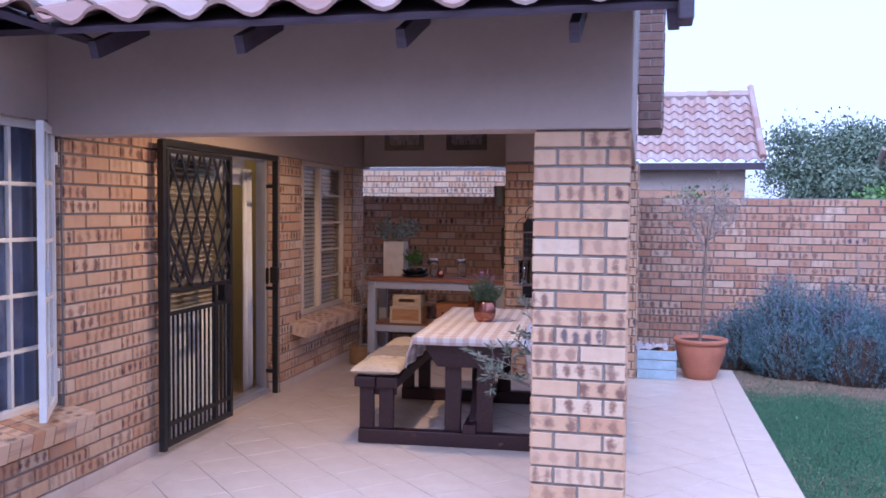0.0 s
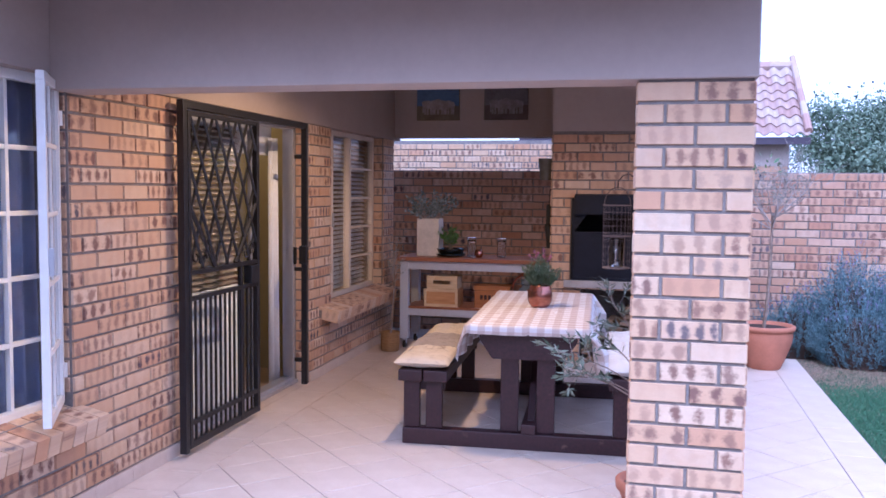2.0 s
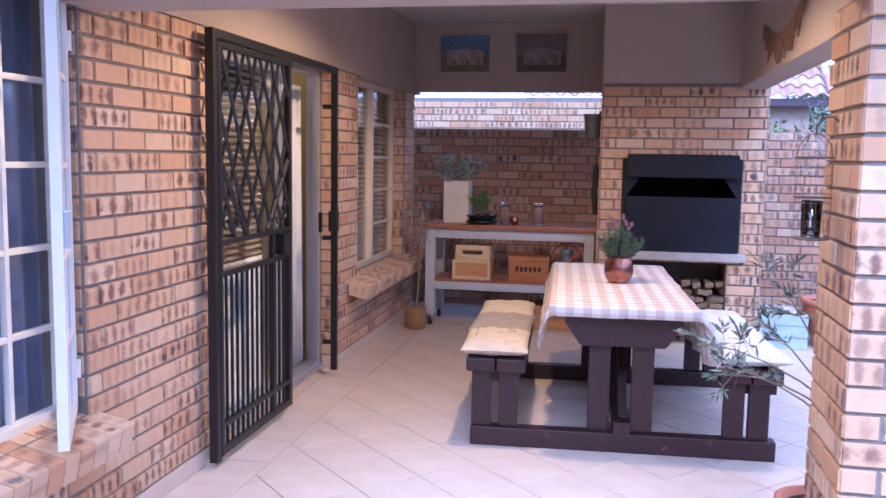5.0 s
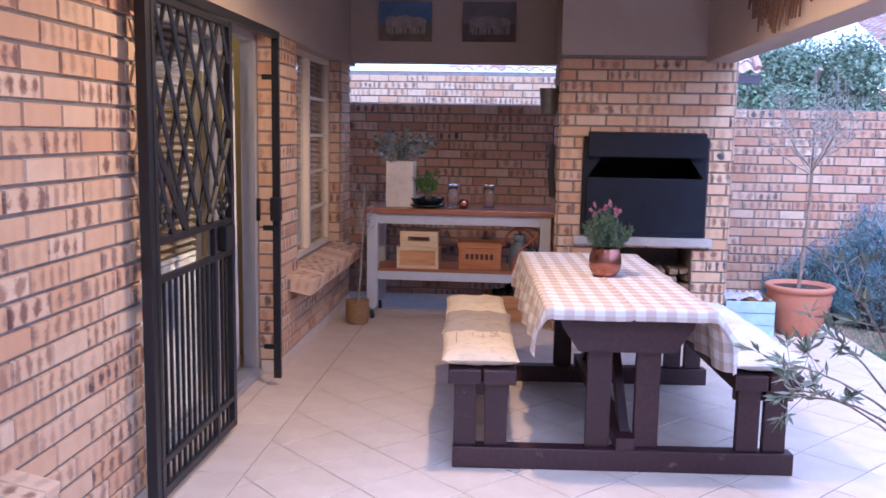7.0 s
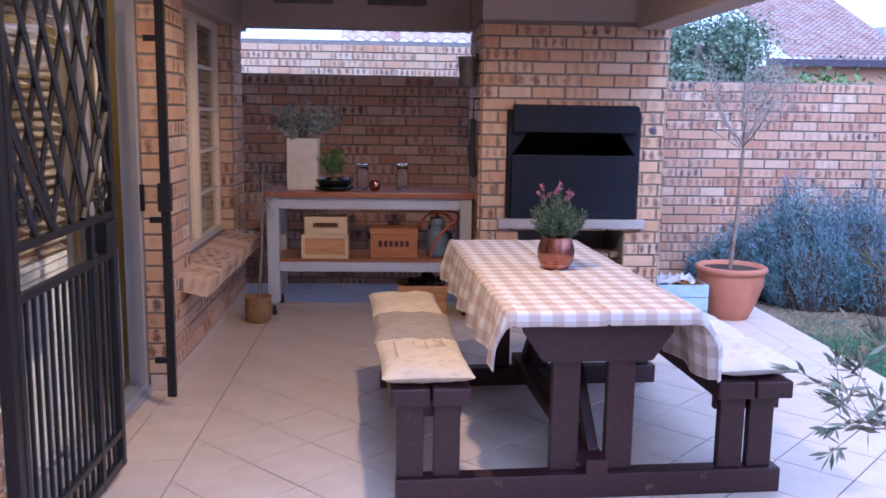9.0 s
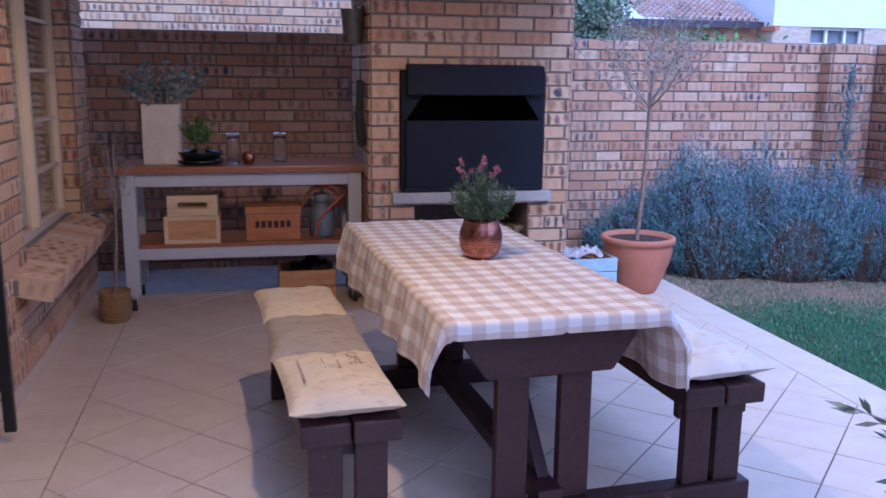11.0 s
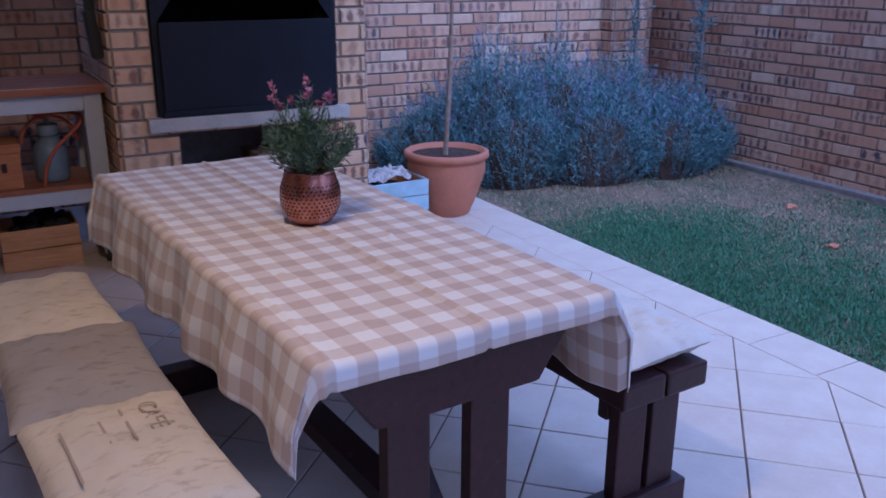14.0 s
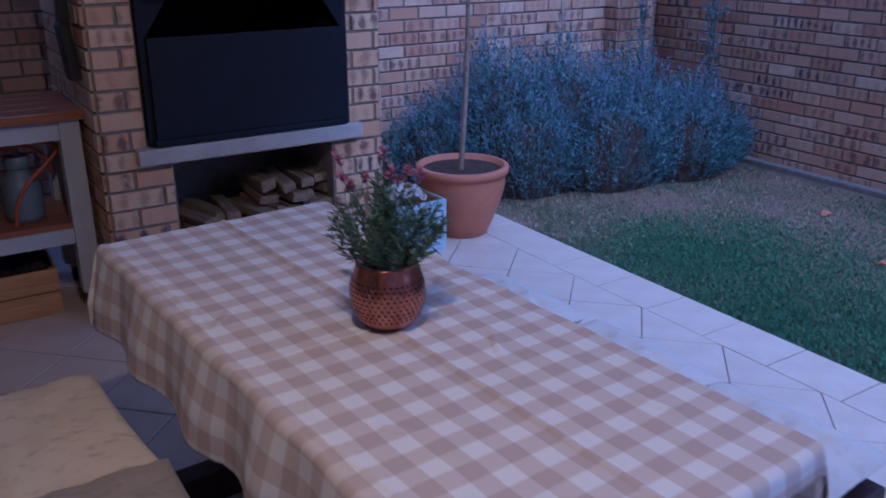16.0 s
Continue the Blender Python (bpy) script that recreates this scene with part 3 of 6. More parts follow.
def sill(name, y0, y1, z_in, x_out, label):
    """Bricks on edge, sloping outwards."""
    ob = structure(name, boxes((WX - 0.12, WX + 0.03, y0, y1, z_in - 0.10, z_in - 0.03)), M["mortar"], label, "window sill")
    n = int((y1 - y0) / 0.085)
    step = (y1 - y0) / n
    me = None
    for i in range(n):
        if me is None:
            l, w, h = 0.24, step - 0.008, 0.105
            bm = bmesh.new()
            box(bm, -l / 2, l / 2, -w / 2, w / 2, -h / 2, h / 2, 0.004)
            uv = bm.loops.layers.uv.new("UVMap")
            for f in bm.faces:
                for lp in f.loops:
                    c = lp.vert.co
                    lp[uv].uv = (c.x, c.z if abs(f.normal.z) < 0.5 else c.y)
            me = as_mesh("brick", bm, M["brick"])
        b = new("brick", me)
        b.parent = ob
        b.matrix_basis = pose(x_out - 0.105 + random.uniform(-0.002, 0.002), y0 + step * (i + 0.5), z_in - 0.062, 0, 12, 0)
    return ob


win = tagged(thing("window_1", (0, 0, 0), "white painted window with small panes and one sash open", "window"), kind="structure")
XW = WX - 0.07
framed(win, "window_frame", XW, 2.70, 4.20, 0.53, 2.125, 0.045, 0.05, M["white_frame"])
part("mullion", boxes((XW - 0.05, XW, 3.62, 3.665, 0.575, 2.08), bevel=0.003), M["white_frame"], win)
bars(win, XW - 0.01, 2.745, 3.62, 0.575, 2.08, 4, 5, material=M["white_frame"])
pane(win, XW - 0.03, 2.745, 3.62, 0.575, 2.08)
bars(win, XW - 0.025, 3.665, 4.155, 0.575, 2.08, 2, 5, material=M["white_frame"])
pane(win, XW - 0.045, 3.665, 4.155, 0.575, 2.08)
sash = thing("sash", (XW + 0.03, 4.17, 0.56), "", "")
sash.parent = win
sash.matrix_basis = pose(XW + 0.03, 4.17, 0.56, 0, 0, 31)
tagged(sash, "white window sash swung open")
H_ = 1.53
part("rail", boxes((-0.018, 0.018, -0.50, 0, 0, 0.04), bevel=0.003), M["white_frame"], sash)
part("rail", boxes((-0.018, 0.018, -0.50, 0, H_ - 0.04, H_), bevel=0.003), M["white_frame"], sash)
part("stile", boxes((-0.018, 0.018, -0.04, 0, 0.04, H_ - 0.04), bevel=0.003), M["white_frame"], sash)
part("stile", boxes((-0.018, 0.018, -0.50, -0.46, 0.04, H_ - 0.04), bevel=0.003), M["white_frame"], sash)
for i in range(1, 5):
    part("glazing_bar", boxes((-0.01, 0.01, -0.46, -0.04, H_ * i / 5 - 0.01, H_ * i / 5 + 0.01)), M["white_frame"], sash)
part("glazing_bar", boxes((-0.011, 0.009, -0.26, -0.24, 0.04, H_ - 0.04)), M["white_frame"], sash)
g_ = part("pane", boxes((-0.003, 0.003, -0.46, -0.04, 0.04, H_ - 0.04)), M["glass"], sash)
g_.visible_shadow = False
part("stay_handle", boxes((0.018, 0.04, -0.49, -0.475, 0.66, 0.78), bevel=0.004), M["alu"], sash, "small metal sash handle")
part("hinge", rod(bmesh.new(), (0.02, 0.0, 0.12), (0.02, 0.0, 0.19), 0.012), M["white_frame"], sash)
part("hinge", rod(bmesh.new(), (0.02, 0.0, H_ - 0.2), (0.02, 0.0, H_ - 0.13), 0.012), M["white_frame"], sash)
sill("window_sill_1", 2.55, 4.27, 0.53, -2.765, "sloping brick-on-edge sill under the white window")


def curtain(y0, y1, x, z0, z1, material, label, fold=0.11):
    n = int((y1 - y0) / 0.012)
    vs, fs = [], []
    for k in range(n + 1):
        y = y0 + (y1 - y0) * k / n
        dx = 0.035 * math.sin(2 * math.pi * y / fold) + 0.012 * math.sin(2 * math.pi * y / 0.37)
        vs += [(x + dx, y, z0), (x + dx * 0.7, y, z1)]
        if k:
            a = 2 * (k - 1)
            fs.append((a, a + 2, a + 3, a + 1))
    me = raw_mesh("curtain", vs, fs, material)
    for p in me.polygons:
        p.use_smooth = True
    ob = new("curtain", me)
    md = ob.modifiers.new("thick", "SOLIDIFY")
    md.thickness = 0.004
    return tagged(ob, label, "curtain", "curtains")


curtain(2.5, 3.78, WX - 0.22, 0.0, 2.35, M["curtain"], "blue fabric curtain hanging in folds inside the window")
curtain(3.92, 4.40, WX - 0.22, 0.0, 2.35, M["curtain"], "blue fabric curtain hanging in folds inside the window")

win2 = tagged(thing("window_2", (0, 0, 0), "cream painted window with a white slatted blind behind it", "window"), kind="structure")
XV = WX - 0.10
framed(win2, "window_frame", XV, 7.70, 9.22, 0.60, 2.125, 0.045, 0.05, M["cream_frame"])
for y in (7.98, 8.46):
    part("mullion", boxes((XV - 0.05, XV + 0.012, y - 0.025, y + 0.025, 0.645, 2.08), bevel=0.003), M["cream_frame"], win2)
for a, b in ((7.745, 7.955), (8.005, 8.435), (8.485, 9.175)):
    pane(win2, XV - 0.03, a, b, 0.645, 2.08)
bars(win2, XV - 0.01, 8.485, 9.175, 0.645, 2.08, 1, 5, material=M["cream_frame"])
bars(win2, XV - 0.01, 7.745, 7.955, 0.645, 2.08, 1, 5, material=M["cream_frame"])
part("casement_handle", boxes((XV + 0.012, XV + 0.03, 7.965, 7.985, 1.25, 1.38), bevel=0.004), M["alu"], win2, "small metal casement handle")
sill("window_sill_2", 7.42, 9.30, 0.60, -2.735, "sloping brick-on-edge sill under the cream window")
blind = thing("venetian_blind", (WX - 0.21, 8.46, 0.63), "white horizontal slatted blind hanging in the window", "blind")
for i in range(34):
    s = part("slat", boxes((-0.022, 0.022, -0.73, 0.73, -0.0012, 0.0012)), M["blind"], blind)
    s.matrix_basis = pose(0, 0, 0.03 + i * 0.043, 0, 32, 0)
part("headrail", boxes((-0.025, 0.025, -0.74, 0.74, 1.475, 1.50)), M["blind"], blind)

# sliding door in its aluminium frame
door = tagged(thing("door_1", (0, 0, 0), "grey aluminium sliding glass door standing half open", "door"), kind="structure")
XD = WX - 0.115
framed(door, "door_frame", XD, 5.20, 7.20, 0.0, 2.125, 0.05, 0.09, M["alu"])
part("threshold", boxes((XD - 0.09, XD + 0.03, 5.20, 7.20, 0.0, 0.025), bevel=0.004), M["alu"], door)
framed(door, "sliding_leaf", XD - 0.05, 5.25, 6.56, 0.03, 2.07, 0.06, 0.035, M["alu"])
pane(door, XD - 0.065, 5.31, 6.50, 0.09, 2.01)
framed(door, "fixed_leaf", XD - 0.01, 5.25, 6.50, 0.03, 2.07, 0.05, 0.03, M["alu"])
part("pull_handle", boxes((XD + 0.0, XD + 0.025, 7.155, 7.175, 0.98, 1.12), bevel=0.004), M["steel_black"], door, "dark recessed pull handle")
curtain(7.02, 7.18, WX - 0.27, 0.0, 2.0, M["sheer"], "pale curtain drawn back inside the door", 0.09)
vb = thing("door_blind", (WX - 0.232, 5.85, 0.0), "slatted blind with shade in its colour, above a daylight-tinted sheer behind glass", "blind")
for i in range(30):
    s = part("slat", boxes((-0.030, 0.030, -0.52, 0.52, -0.0012, 0.0012)), M["door_blind"], vb)
    s.matrix_basis = pose(0, 0, 0.85 + i * 0.040, 0, 30, 0)
part("lower_curtain", boxes((0.012, 0.022, -0.52, 0.52, 0.004, 0.90)), M["door_sheer"], vb)
part("headrail", boxes((-0.03, 0.03, -0.53, 0.53, 2.05, 2.10)), M["door_blind"], vb)
valance = structure("pelmet", boxes((WX - 0.34, WX - 0.30, 5.25, 7.15, 1.86, 2.10), bevel=0.01), M["sheer"], "pale fabric pelmet above the door", "pelmet")

# security gate: fixed frame, trellis leaf
gate = thing("security_gate", (-2.80, 5.09, 0.03), "black steel trellis security gate half across the door", "security gate")
T = 0.044


def bar(name, y0, y1, z0, z1, d=T, x=0.0):
    return part(name, boxes((x - d, x, y0, y1, z0, z1), bevel=0.003), M["steel_black"], gate)


bar("frame_post", 0.0, T, 0, 2.075)
bar("frame_post", 1.855 - T * 0.7, 1.855, 0.02, 2.075)
bar("frame_head", T, 1.855 - T * 0.7, 2.075 - T, 2.075)
part("wall_bracket", boxes((-0.10, -0.03, 1.82, 1.84, 1.80, 1.83)), M["steel_black"], gate)
part("wall_bracket", boxes((-0.10, -0.03, 1.82, 1.84, 0.20, 0.23)), M["steel_black"], gate)
part("wall_bracket", boxes((-0.10, -0.03, 1.82, 1.84, 0.92, 0.95)), M["steel_black"], gate)
part("lock_box", boxes((-0.05, 0.012, 1.79, 1.845, 0.98, 1.12), bevel=0.006), M["steel_black"], gate, "black steel lock box")
GL0, GL1 = 0.045, 0.985
bar("leaf_stile", GL0, GL0 + 0.03, 0.02, 2.02, 0.03, 0.004)
bar("leaf_stile", GL1 - 0.04, GL1, 0.02, 2.02, 0.036, 0.004)
for z in (0.02, 0.155, 0.90, 1.055, 1.99):
    bar("leaf_rail", GL0 + 0.03, GL1 - 0.04, z, z + (0.04 if z < 0.1 else 0.028), 0.026, 0.002)
n = 13
for i in range(n):
    y = GL0 + 0.03 + (GL1 - GL0 - 0.07) * (i + 1) / (n + 1)
    bar("upright", y - 0.007, y + 0.007, 0.06, 0.90, 0.014, -0.006)
dy, dz, a0, a1, b0, b1 = 0.155, 0.31, GL0 + 0.03, GL1 - 0.04, 1.083, 1.99
for sgn in (1, -1):
    k = -8
    while k < 16:
        # a line y = ya + sgn * t, z = b0 + 2 t, clipped to the panel
        ya = a0 + k * dy
        t0, t1 = 0.0, (b1 - b0) * dy / dz
        if sgn > 0:
            t0, t1 = max(t0, a0 - ya), min(t1, a1 - ya)
        else:
            t0, t1 = max(t0, ya - a1), min(t1, ya - a0)
        k += 1
        if t1 - t0 < 0.02:
            continue
        p = (-0.012 - 0.006 * sgn, ya + sgn * t0, b0 + t0 * dz / dy)
        q = (-0.012 - 0.006 * sgn, ya + sgn * t1, b0 + t1 * dz / dy)
        part("lattice_bar", rod(bmesh.new(), p, q, 0.0095, seg=6), M["steel_black"], gate)
for sgn, y in ((1, a0), (-1, a1)):
    part("corner_brace", rod(bmesh.new(), (-0.008, y, 1.46), (-0.008, y + sgn * 0.30, 1.085), 0.014, seg=6), M["steel_black"], gate)
    sc = bmesh.new()
    for c in range(2):
        prev = None
        for s in range(15):
            a = s * 0.55
            r = 0.055 - 0.003 * s
            v = (-0.008, y + sgn * (0.07 + c * 0.075 + r * math.cos(a)), 1.16 - c * 0.02 + r * math.sin(a))
            if prev:
                rod(sc, prev, v, 0.006, seg=5)
            prev = v
    part("scroll", sc, M["steel_black"], gate)
bar("centre_upright", 0.70, 0.73, 0.02, 1.06, 0.026, 0.004)
part("gate_lock", boxes((-0.04, 0.02, GL1 - 0.16, GL1 - 0.04, 0.93, 1.05), bevel=0.006), M["steel_black"], gate, "black lock case")

# inside the room
cab = thing("sideboard", (-4.95, 7.36, 0), "dark wooden sideboard against the yellow wall", "sideboard")
part("carcass", boxes((-0.6, 0.6, -0.22, 0.22, 0.06, 0.86), bevel=0.006), M["table_wood"], cab)
part("top", boxes((-0.63, 0.63, -0.24, 0.24, 0.86, 0.89), bevel=0.006), M["table_wood"], cab)
for x in (-0.55, 0.55):
    for y in (-0.18, 0.18):
        part("foot", boxes((x - 0.03, x + 0.03, y - 0.03, y + 0.03, 0, 0.06)), M["table_wood"], cab)
tl = thing("table_lamp", (-4.75, 7.38, 0.89), "lit table lamp with a yellow shade on the sideboard", "lamp")
part("lamp_base", lathe([(0.07, 0), (0.07, 0.02), (0.02, 0.05), (0.035, 0.14), (0.015, 0.24)], 20), M["bowl"], tl)
part("shade", lathe([(0.15, 0.24), (0.16, 0.245), (0.10, 0.46), (0.095, 0.46)], 28), M["shade"], tl, "glowing yellow fabric shade")
ch = thing("armchair", (-3.75, 6.75, 0), "dark upholstered armchair with a yellow cushion inside", "armchair")
part("seat", boxes((-0.32, 0.32, -0.30, 0.30, 0.14, 0.42), bevel=0.03), M["table_wood"], ch)
part("backrest", boxes((-0.32, 0.32, 0.20, 0.34, 0.42, 0.88), bevel=0.03), M["table_wood"], ch)
for x in (-0.27, 0.27):
    for y in (-0.25, 0.25):
        part("leg", boxes((x - 0.025, x + 0.025, y - 0.025, y + 0.025, 0, 0.14)), M["table_wood"], ch)
part("cushion", boxes((-0.2, 0.2, 0.02, 0.2, 0.42, 0.75), bevel=0.05), M["sack_cream"], ch, "yellow seat cushion")


# ---- patio furniture ----
TBX, TBY, TBT = -0.892, 5.802, 3.3    # near end of the table and its turn
tb = thing("picnic_table", (TBX, TBY, 0), "dark-stained wooden picnic table with fixed benches, worn at the edges", "picnic table", turn=TBT)
DW = M["table_wood"]


def beam(name, x0, x1, y0, y1, z0, z1, b=0.006, parent=None):
    return part(name, boxes((x0, x1, y0, y1, z0, z1), bevel=b), DW, parent or tb)


for y in (0.0, 1.45):
    beam("base_rail", -0.785, 0.785, y, y + 0.085, 0.0, 0.103, 0.008)
    s = 1 if y == 0 else -1
    for x in (-0.113, 0.111):
        beam("table_leg", x - 0.056, x + 0.056, y + 0.040, y + 0.083, 0.103, 0.70)
    for x in (-0.73, -0.587, 0.573, 0.697):
        beam("bench_leg", x - 0.052, x + 0.052, y + 0.022, y + 0.063, 0.103, 0.40)
    tr = bmesh.new()
    yy = (y - 0.006, y + 0.040) if s > 0 else (y + 0.083, y + 0.128)
    cs = [(-0.30, 0.72), (0.30, 0.72), (0.30, 0.685), (0.218, 0.566), (-0.218, 0.566), (-0.30, 0.685)]
    lo, hi = [tr.verts.new((x, yy[0], z)) for x, z in cs], [tr.verts.new((x, yy[1], z)) for x, z in cs]
    tr.faces.new(lo), tr.faces.new(hi[::-1])
    for i in range(6):
        tr.faces.new((lo[i], hi[i], hi[(i + 1) % 6], lo[(i + 1) % 6]))
    bmesh.ops.bevel(tr, geom=tr.edges[:], offset=0.005, segments=2, affect="EDGES")
    part("apron", tr, DW, tb)
    for x0, x1 in ((-0.80, -0.505), (0.495, 0.81)):
        beam("bench_bearer", x0 + 0.02, x1 - 0.02, y + 0.064, y + 0.10, 0.335, 0.402)
for k in range(4):
    x = -0.356 + k * 0.178
    beam("top_board", x, x + 0.172, -0.058, 1.715, 0.72, 0.772)
for x0 in (-0.81, 0.490):
    for k in range(2):
        beam("bench_board", x0 + k * 0.16, x0 + k * 0.16 + 0.152, -0.02, 1.56, 0.403, 0.475, 0.009)
beam("stretcher", -0.035, 0.055, -0.01, 1.55, 0.103, 0.165)
br = bmesh.new()
box(br, -0.022, 0.022, 0.0, 0.78, -0.03, 0.03, 0.004, Matrix.Translation((0.02, 0.10, 0.15)) @ Matrix.Rotation(radians(46), 4, "X"))
part("brace", br, DW, tb)
br = bmesh.new()
box(br, -0.022, 0.022, 0.0, 0.78, -0.03, 0.03, 0.004, Matrix.Translation((0.02, 1.43, 0.15)) @ Matrix.Rotation(radians(134), 4, "X"))
part("brace", br, DW, tb)


# tablecloth
def tablecloth():
    x0, x1, y0, y1, top = -1.254, -0.538, 5.737, 7.527, 0.784
    L, R, F, B = 0.225, 0.295, 0.065, 0.12
    nu, nv = 190, 320
    rng = random.Random(3)
    vs, uv = [], []
    for j in range(nv + 1):
        t = (y0 - F) + (y1 - y0 + F + B) * j / nv
        for i in range(nu + 1):
            s = (x0 - L) + (x1 - x0 + L + R) * i / nu
            dx = max(x0 - s, s - x1, 0.0)
            dy = max(y0 - t, t - y1, 0.0)
            sx, sy = (-1 if s < x0 else 1), (-1 if t < y0 else 1)
            px, py = min(max(s, x0), x1), min(max(t, y0), y1)
            w = noise.noise((s * 5, t * 5, 0.3))
            z = top + 0.0022 * noise.noise((s * 9, t * 7, 4)) + 0.0018 * noise.noise((s * 3, t * 14, 9))
            # fold creases left by ironing
            z += 0.0065 * math.exp(-((s + 0.885) / 0.007) ** 2) + 0.005 * math.exp(-((t - 6.60) / 0.008) ** 2) + 0.004 * math.exp(-((s + 1.24 + 0.02 * math.sin(t * 6)) / 0.008) ** 2)
            for wx, wy, wa, wl in ((-1.12, 6.22, 0.6, 0.05), (-0.74, 6.38, -0.5, 0.06), (-0.66, 5.98, 0.2, 0.05), (-1.08, 5.86, 1.2, 0.06), (-0.80, 6.95, 0.9, 0.07), (-1.18, 6.85, -0.8, 0.05)):
                du, dv = s - wx, t - wy
                across, along_ = du * math.cos(wa) + dv * math.sin(wa), -du * math.sin(wa) + dv * math.cos(wa)
                z += 0.006 * math.exp(-(across / 0.007) ** 2 - (along_ / wl) ** 2)
            if dx > 0 or dy > 0:
                h = math.hypot(dx, dy) if (dx > 0 and dy > 0) else dx + dy
                rnd = 0.018
                drop = max(0.0, h - rnd * 0.6)
                swing = min(h, rnd)
                amp = min(1.0, h / 0.15)
                if dx > 0 and dy > 0:
                    f = dx / (dx + dy)
                    px += sx * (swing * f + 0.035 * amp * f + 0.02 * amp + (0.06 * amp * f if sx > 0 else 0.0))
                    py += sy * (swing * (1 - f) + 0.03 * amp * (1 - f) - 0.03 * amp * f)
                    drop *= 1.05
                elif dx > 0:
                    wave = math.sin(t * 19 + 0.8 * math.sin(t * 5) + sx) + 0.5 * w
                    px += sx * (swing + amp * (0.020 + 0.016 * wave) + 0.10 * drop)
                else:
                    wave = math.sin(s * 17) + 0.4 * w
                    py += sy * (swing + amp * (0.012 + 0.006 * wave))
                z -= drop * (1 + 0.06 * w)
            vs.append((px, py, z))
            uv.append((s, t))
    fs, fuv = [], []
    for j in range(nv):
        for i in range(nu):
            a = j * (nu + 1) + i
            q = (a, a + 1, a + nu + 2, a + nu + 1)
            fs.append(q)
            fuv += [uv[k] for k in q]
    me = raw_mesh("tablecloth", vs, fs, M["gingham"], fuv)
    for p in me.polygons:
        p.use_smooth = True
    ob = new("tablecloth", me)
    ob.matrix_basis = pose(TBX, TBY, 0, 0, 0, TBT) @ pose(-TBX, -TBY, 0)
    md = ob.modifiers.new("thick", "SOLIDIFY")
    md.thickness, md.offset = 0.0022, 1.0
    return tagged(ob, "beige and white checked cotton tablecloth over the picnic table", "tablecloth")


tablecloth()


def cushion(base, sx, sy, h, material, label, buttons=False, seed=0, turn=0):
    """A stuffed pad with a pinched rim."""
    n = 28
    vs, fs = [], []
    for side in (1, -1):
        for j in range(n + 1):
            for i in range(n + 1):
                u, v = 2 * i / n - 1, 2 * j / n - 1
                puff = (max(0.0, 1 - abs(u) ** 3.2) * max(0.0, 1 - abs(v) ** 3.2)) ** 0.45
                x = u * sx / 2 * (1 - 0.045 * (1 - v * v))
                y = v * sy / 2 * (1 - 0.045 * (1 - u * u))
                k = noise.noise((u * 2.2 + seed, v * 2.2, seed * 3.1))
                z = side * h / 2 * puff * (1 + 0.25 * k) + 0.004 * noise.noise((u * 9, v * 9, seed)) + 0.006 * noise.noise((u * 3.5, v * 7, seed + 5)) * puff
                if side < 0:
                    z = max(z, -h / 2 * 0.9)
                if buttons and side > 0:
                    for bu in (-0.45, 0.0, 0.45):
                        for bv in (-0.45, 0.0, 0.45):
                            z -= 0.022 * math.exp(-((u - bu) ** 2 + (v - bv) ** 2) / 0.012)
                vs.append((x, y, z))
        o = 0 if side > 0 else (n + 1) ** 2
        for j in range(n):
            for i in range(n):
                a = o + j * (n + 1) + i
                fs.append((a, a + 1, a + n + 2, a + n + 1)[::side])
    me = raw_mesh("seat_cushion", vs, fs, material)
    for p in me.polygons:
        p.use_smooth = True
    ob = new("seat_cushion", me)
    ob.matrix_basis = pose(*base, 0, 0, turn)
    return tagged(ob, label, "cushion", "cushions on the benches")


CZ = 0.475 + 0.041
c1 = cushion((-1.572, 6.005, CZ), 0.36, 0.53, 0.092, M["sack_cream"], "cream cotton cushion printed with brown lettering on the bench", seed=1, turn=4)
cushion((-1.600, 6.490, CZ + 0.004), 0.37, 0.52, 0.092, M["sack_grey"], "greyish cotton cushion with faded print on the bench", seed=2, turn=1)
cushion((-1.632, 6.985, CZ), 0.36, 0.54, 0.092, M["sack_cream"], "cream cotton cushion with faded print on the bench", seed=3, turn=4)
cushion((-0.253, 6.055, CZ + 0.004), 0.38, 0.46, 0.085, M["sack_white"], "white buttoned cotton cushion on the bench", True, 4, 6)
cushion((-0.280, 6.53, CZ + 0.004), 0.38, 0.46, 0.085, M["sack_white"], "white buttoned cotton cushion on the bench", True, 5, 2)
cushion((-0.307, 7.01, CZ + 0.004), 0.38, 0.46, 0.085, M["sack_white"], "white buttoned cotton cushion on the bench", True, 6, 4)
fc = bpy.data.curves.new("lettering", "FONT")
fc.body, fc.size, fc.align_x, fc.align_y, fc.extrude = "CAFÉ", 0.056, "CENTER", "CENTER", 0.0006
tx = new("lettering", fc)
fc.materials.append(M["ink"])
deps = bpy.context.evaluated_depsgraph_get()
tm = bpy.data.meshes.new_from_object(tx.evaluated_get(deps))
bpy.data.objects.remove(tx)
lt = new("lettering", tm)
lt.parent = c1
lt.matrix_basis = pose(0.075, 0.085, 0.0475, 0, 0, -90)
tagged(lt, "printed brown word")
for i, (x, y, w) in enumerate(((0.02, 0.07, 0.15), (-0.03, 0.05, 0.13), (-0.11, 0.0, 0.22))):
    part("print_line", boxes((x - 0.003, x + 0.003, y - w / 2, y + w / 2, 0.0470, 0.0478)), M["ink"], c1)

# copper pot of lavender on the table


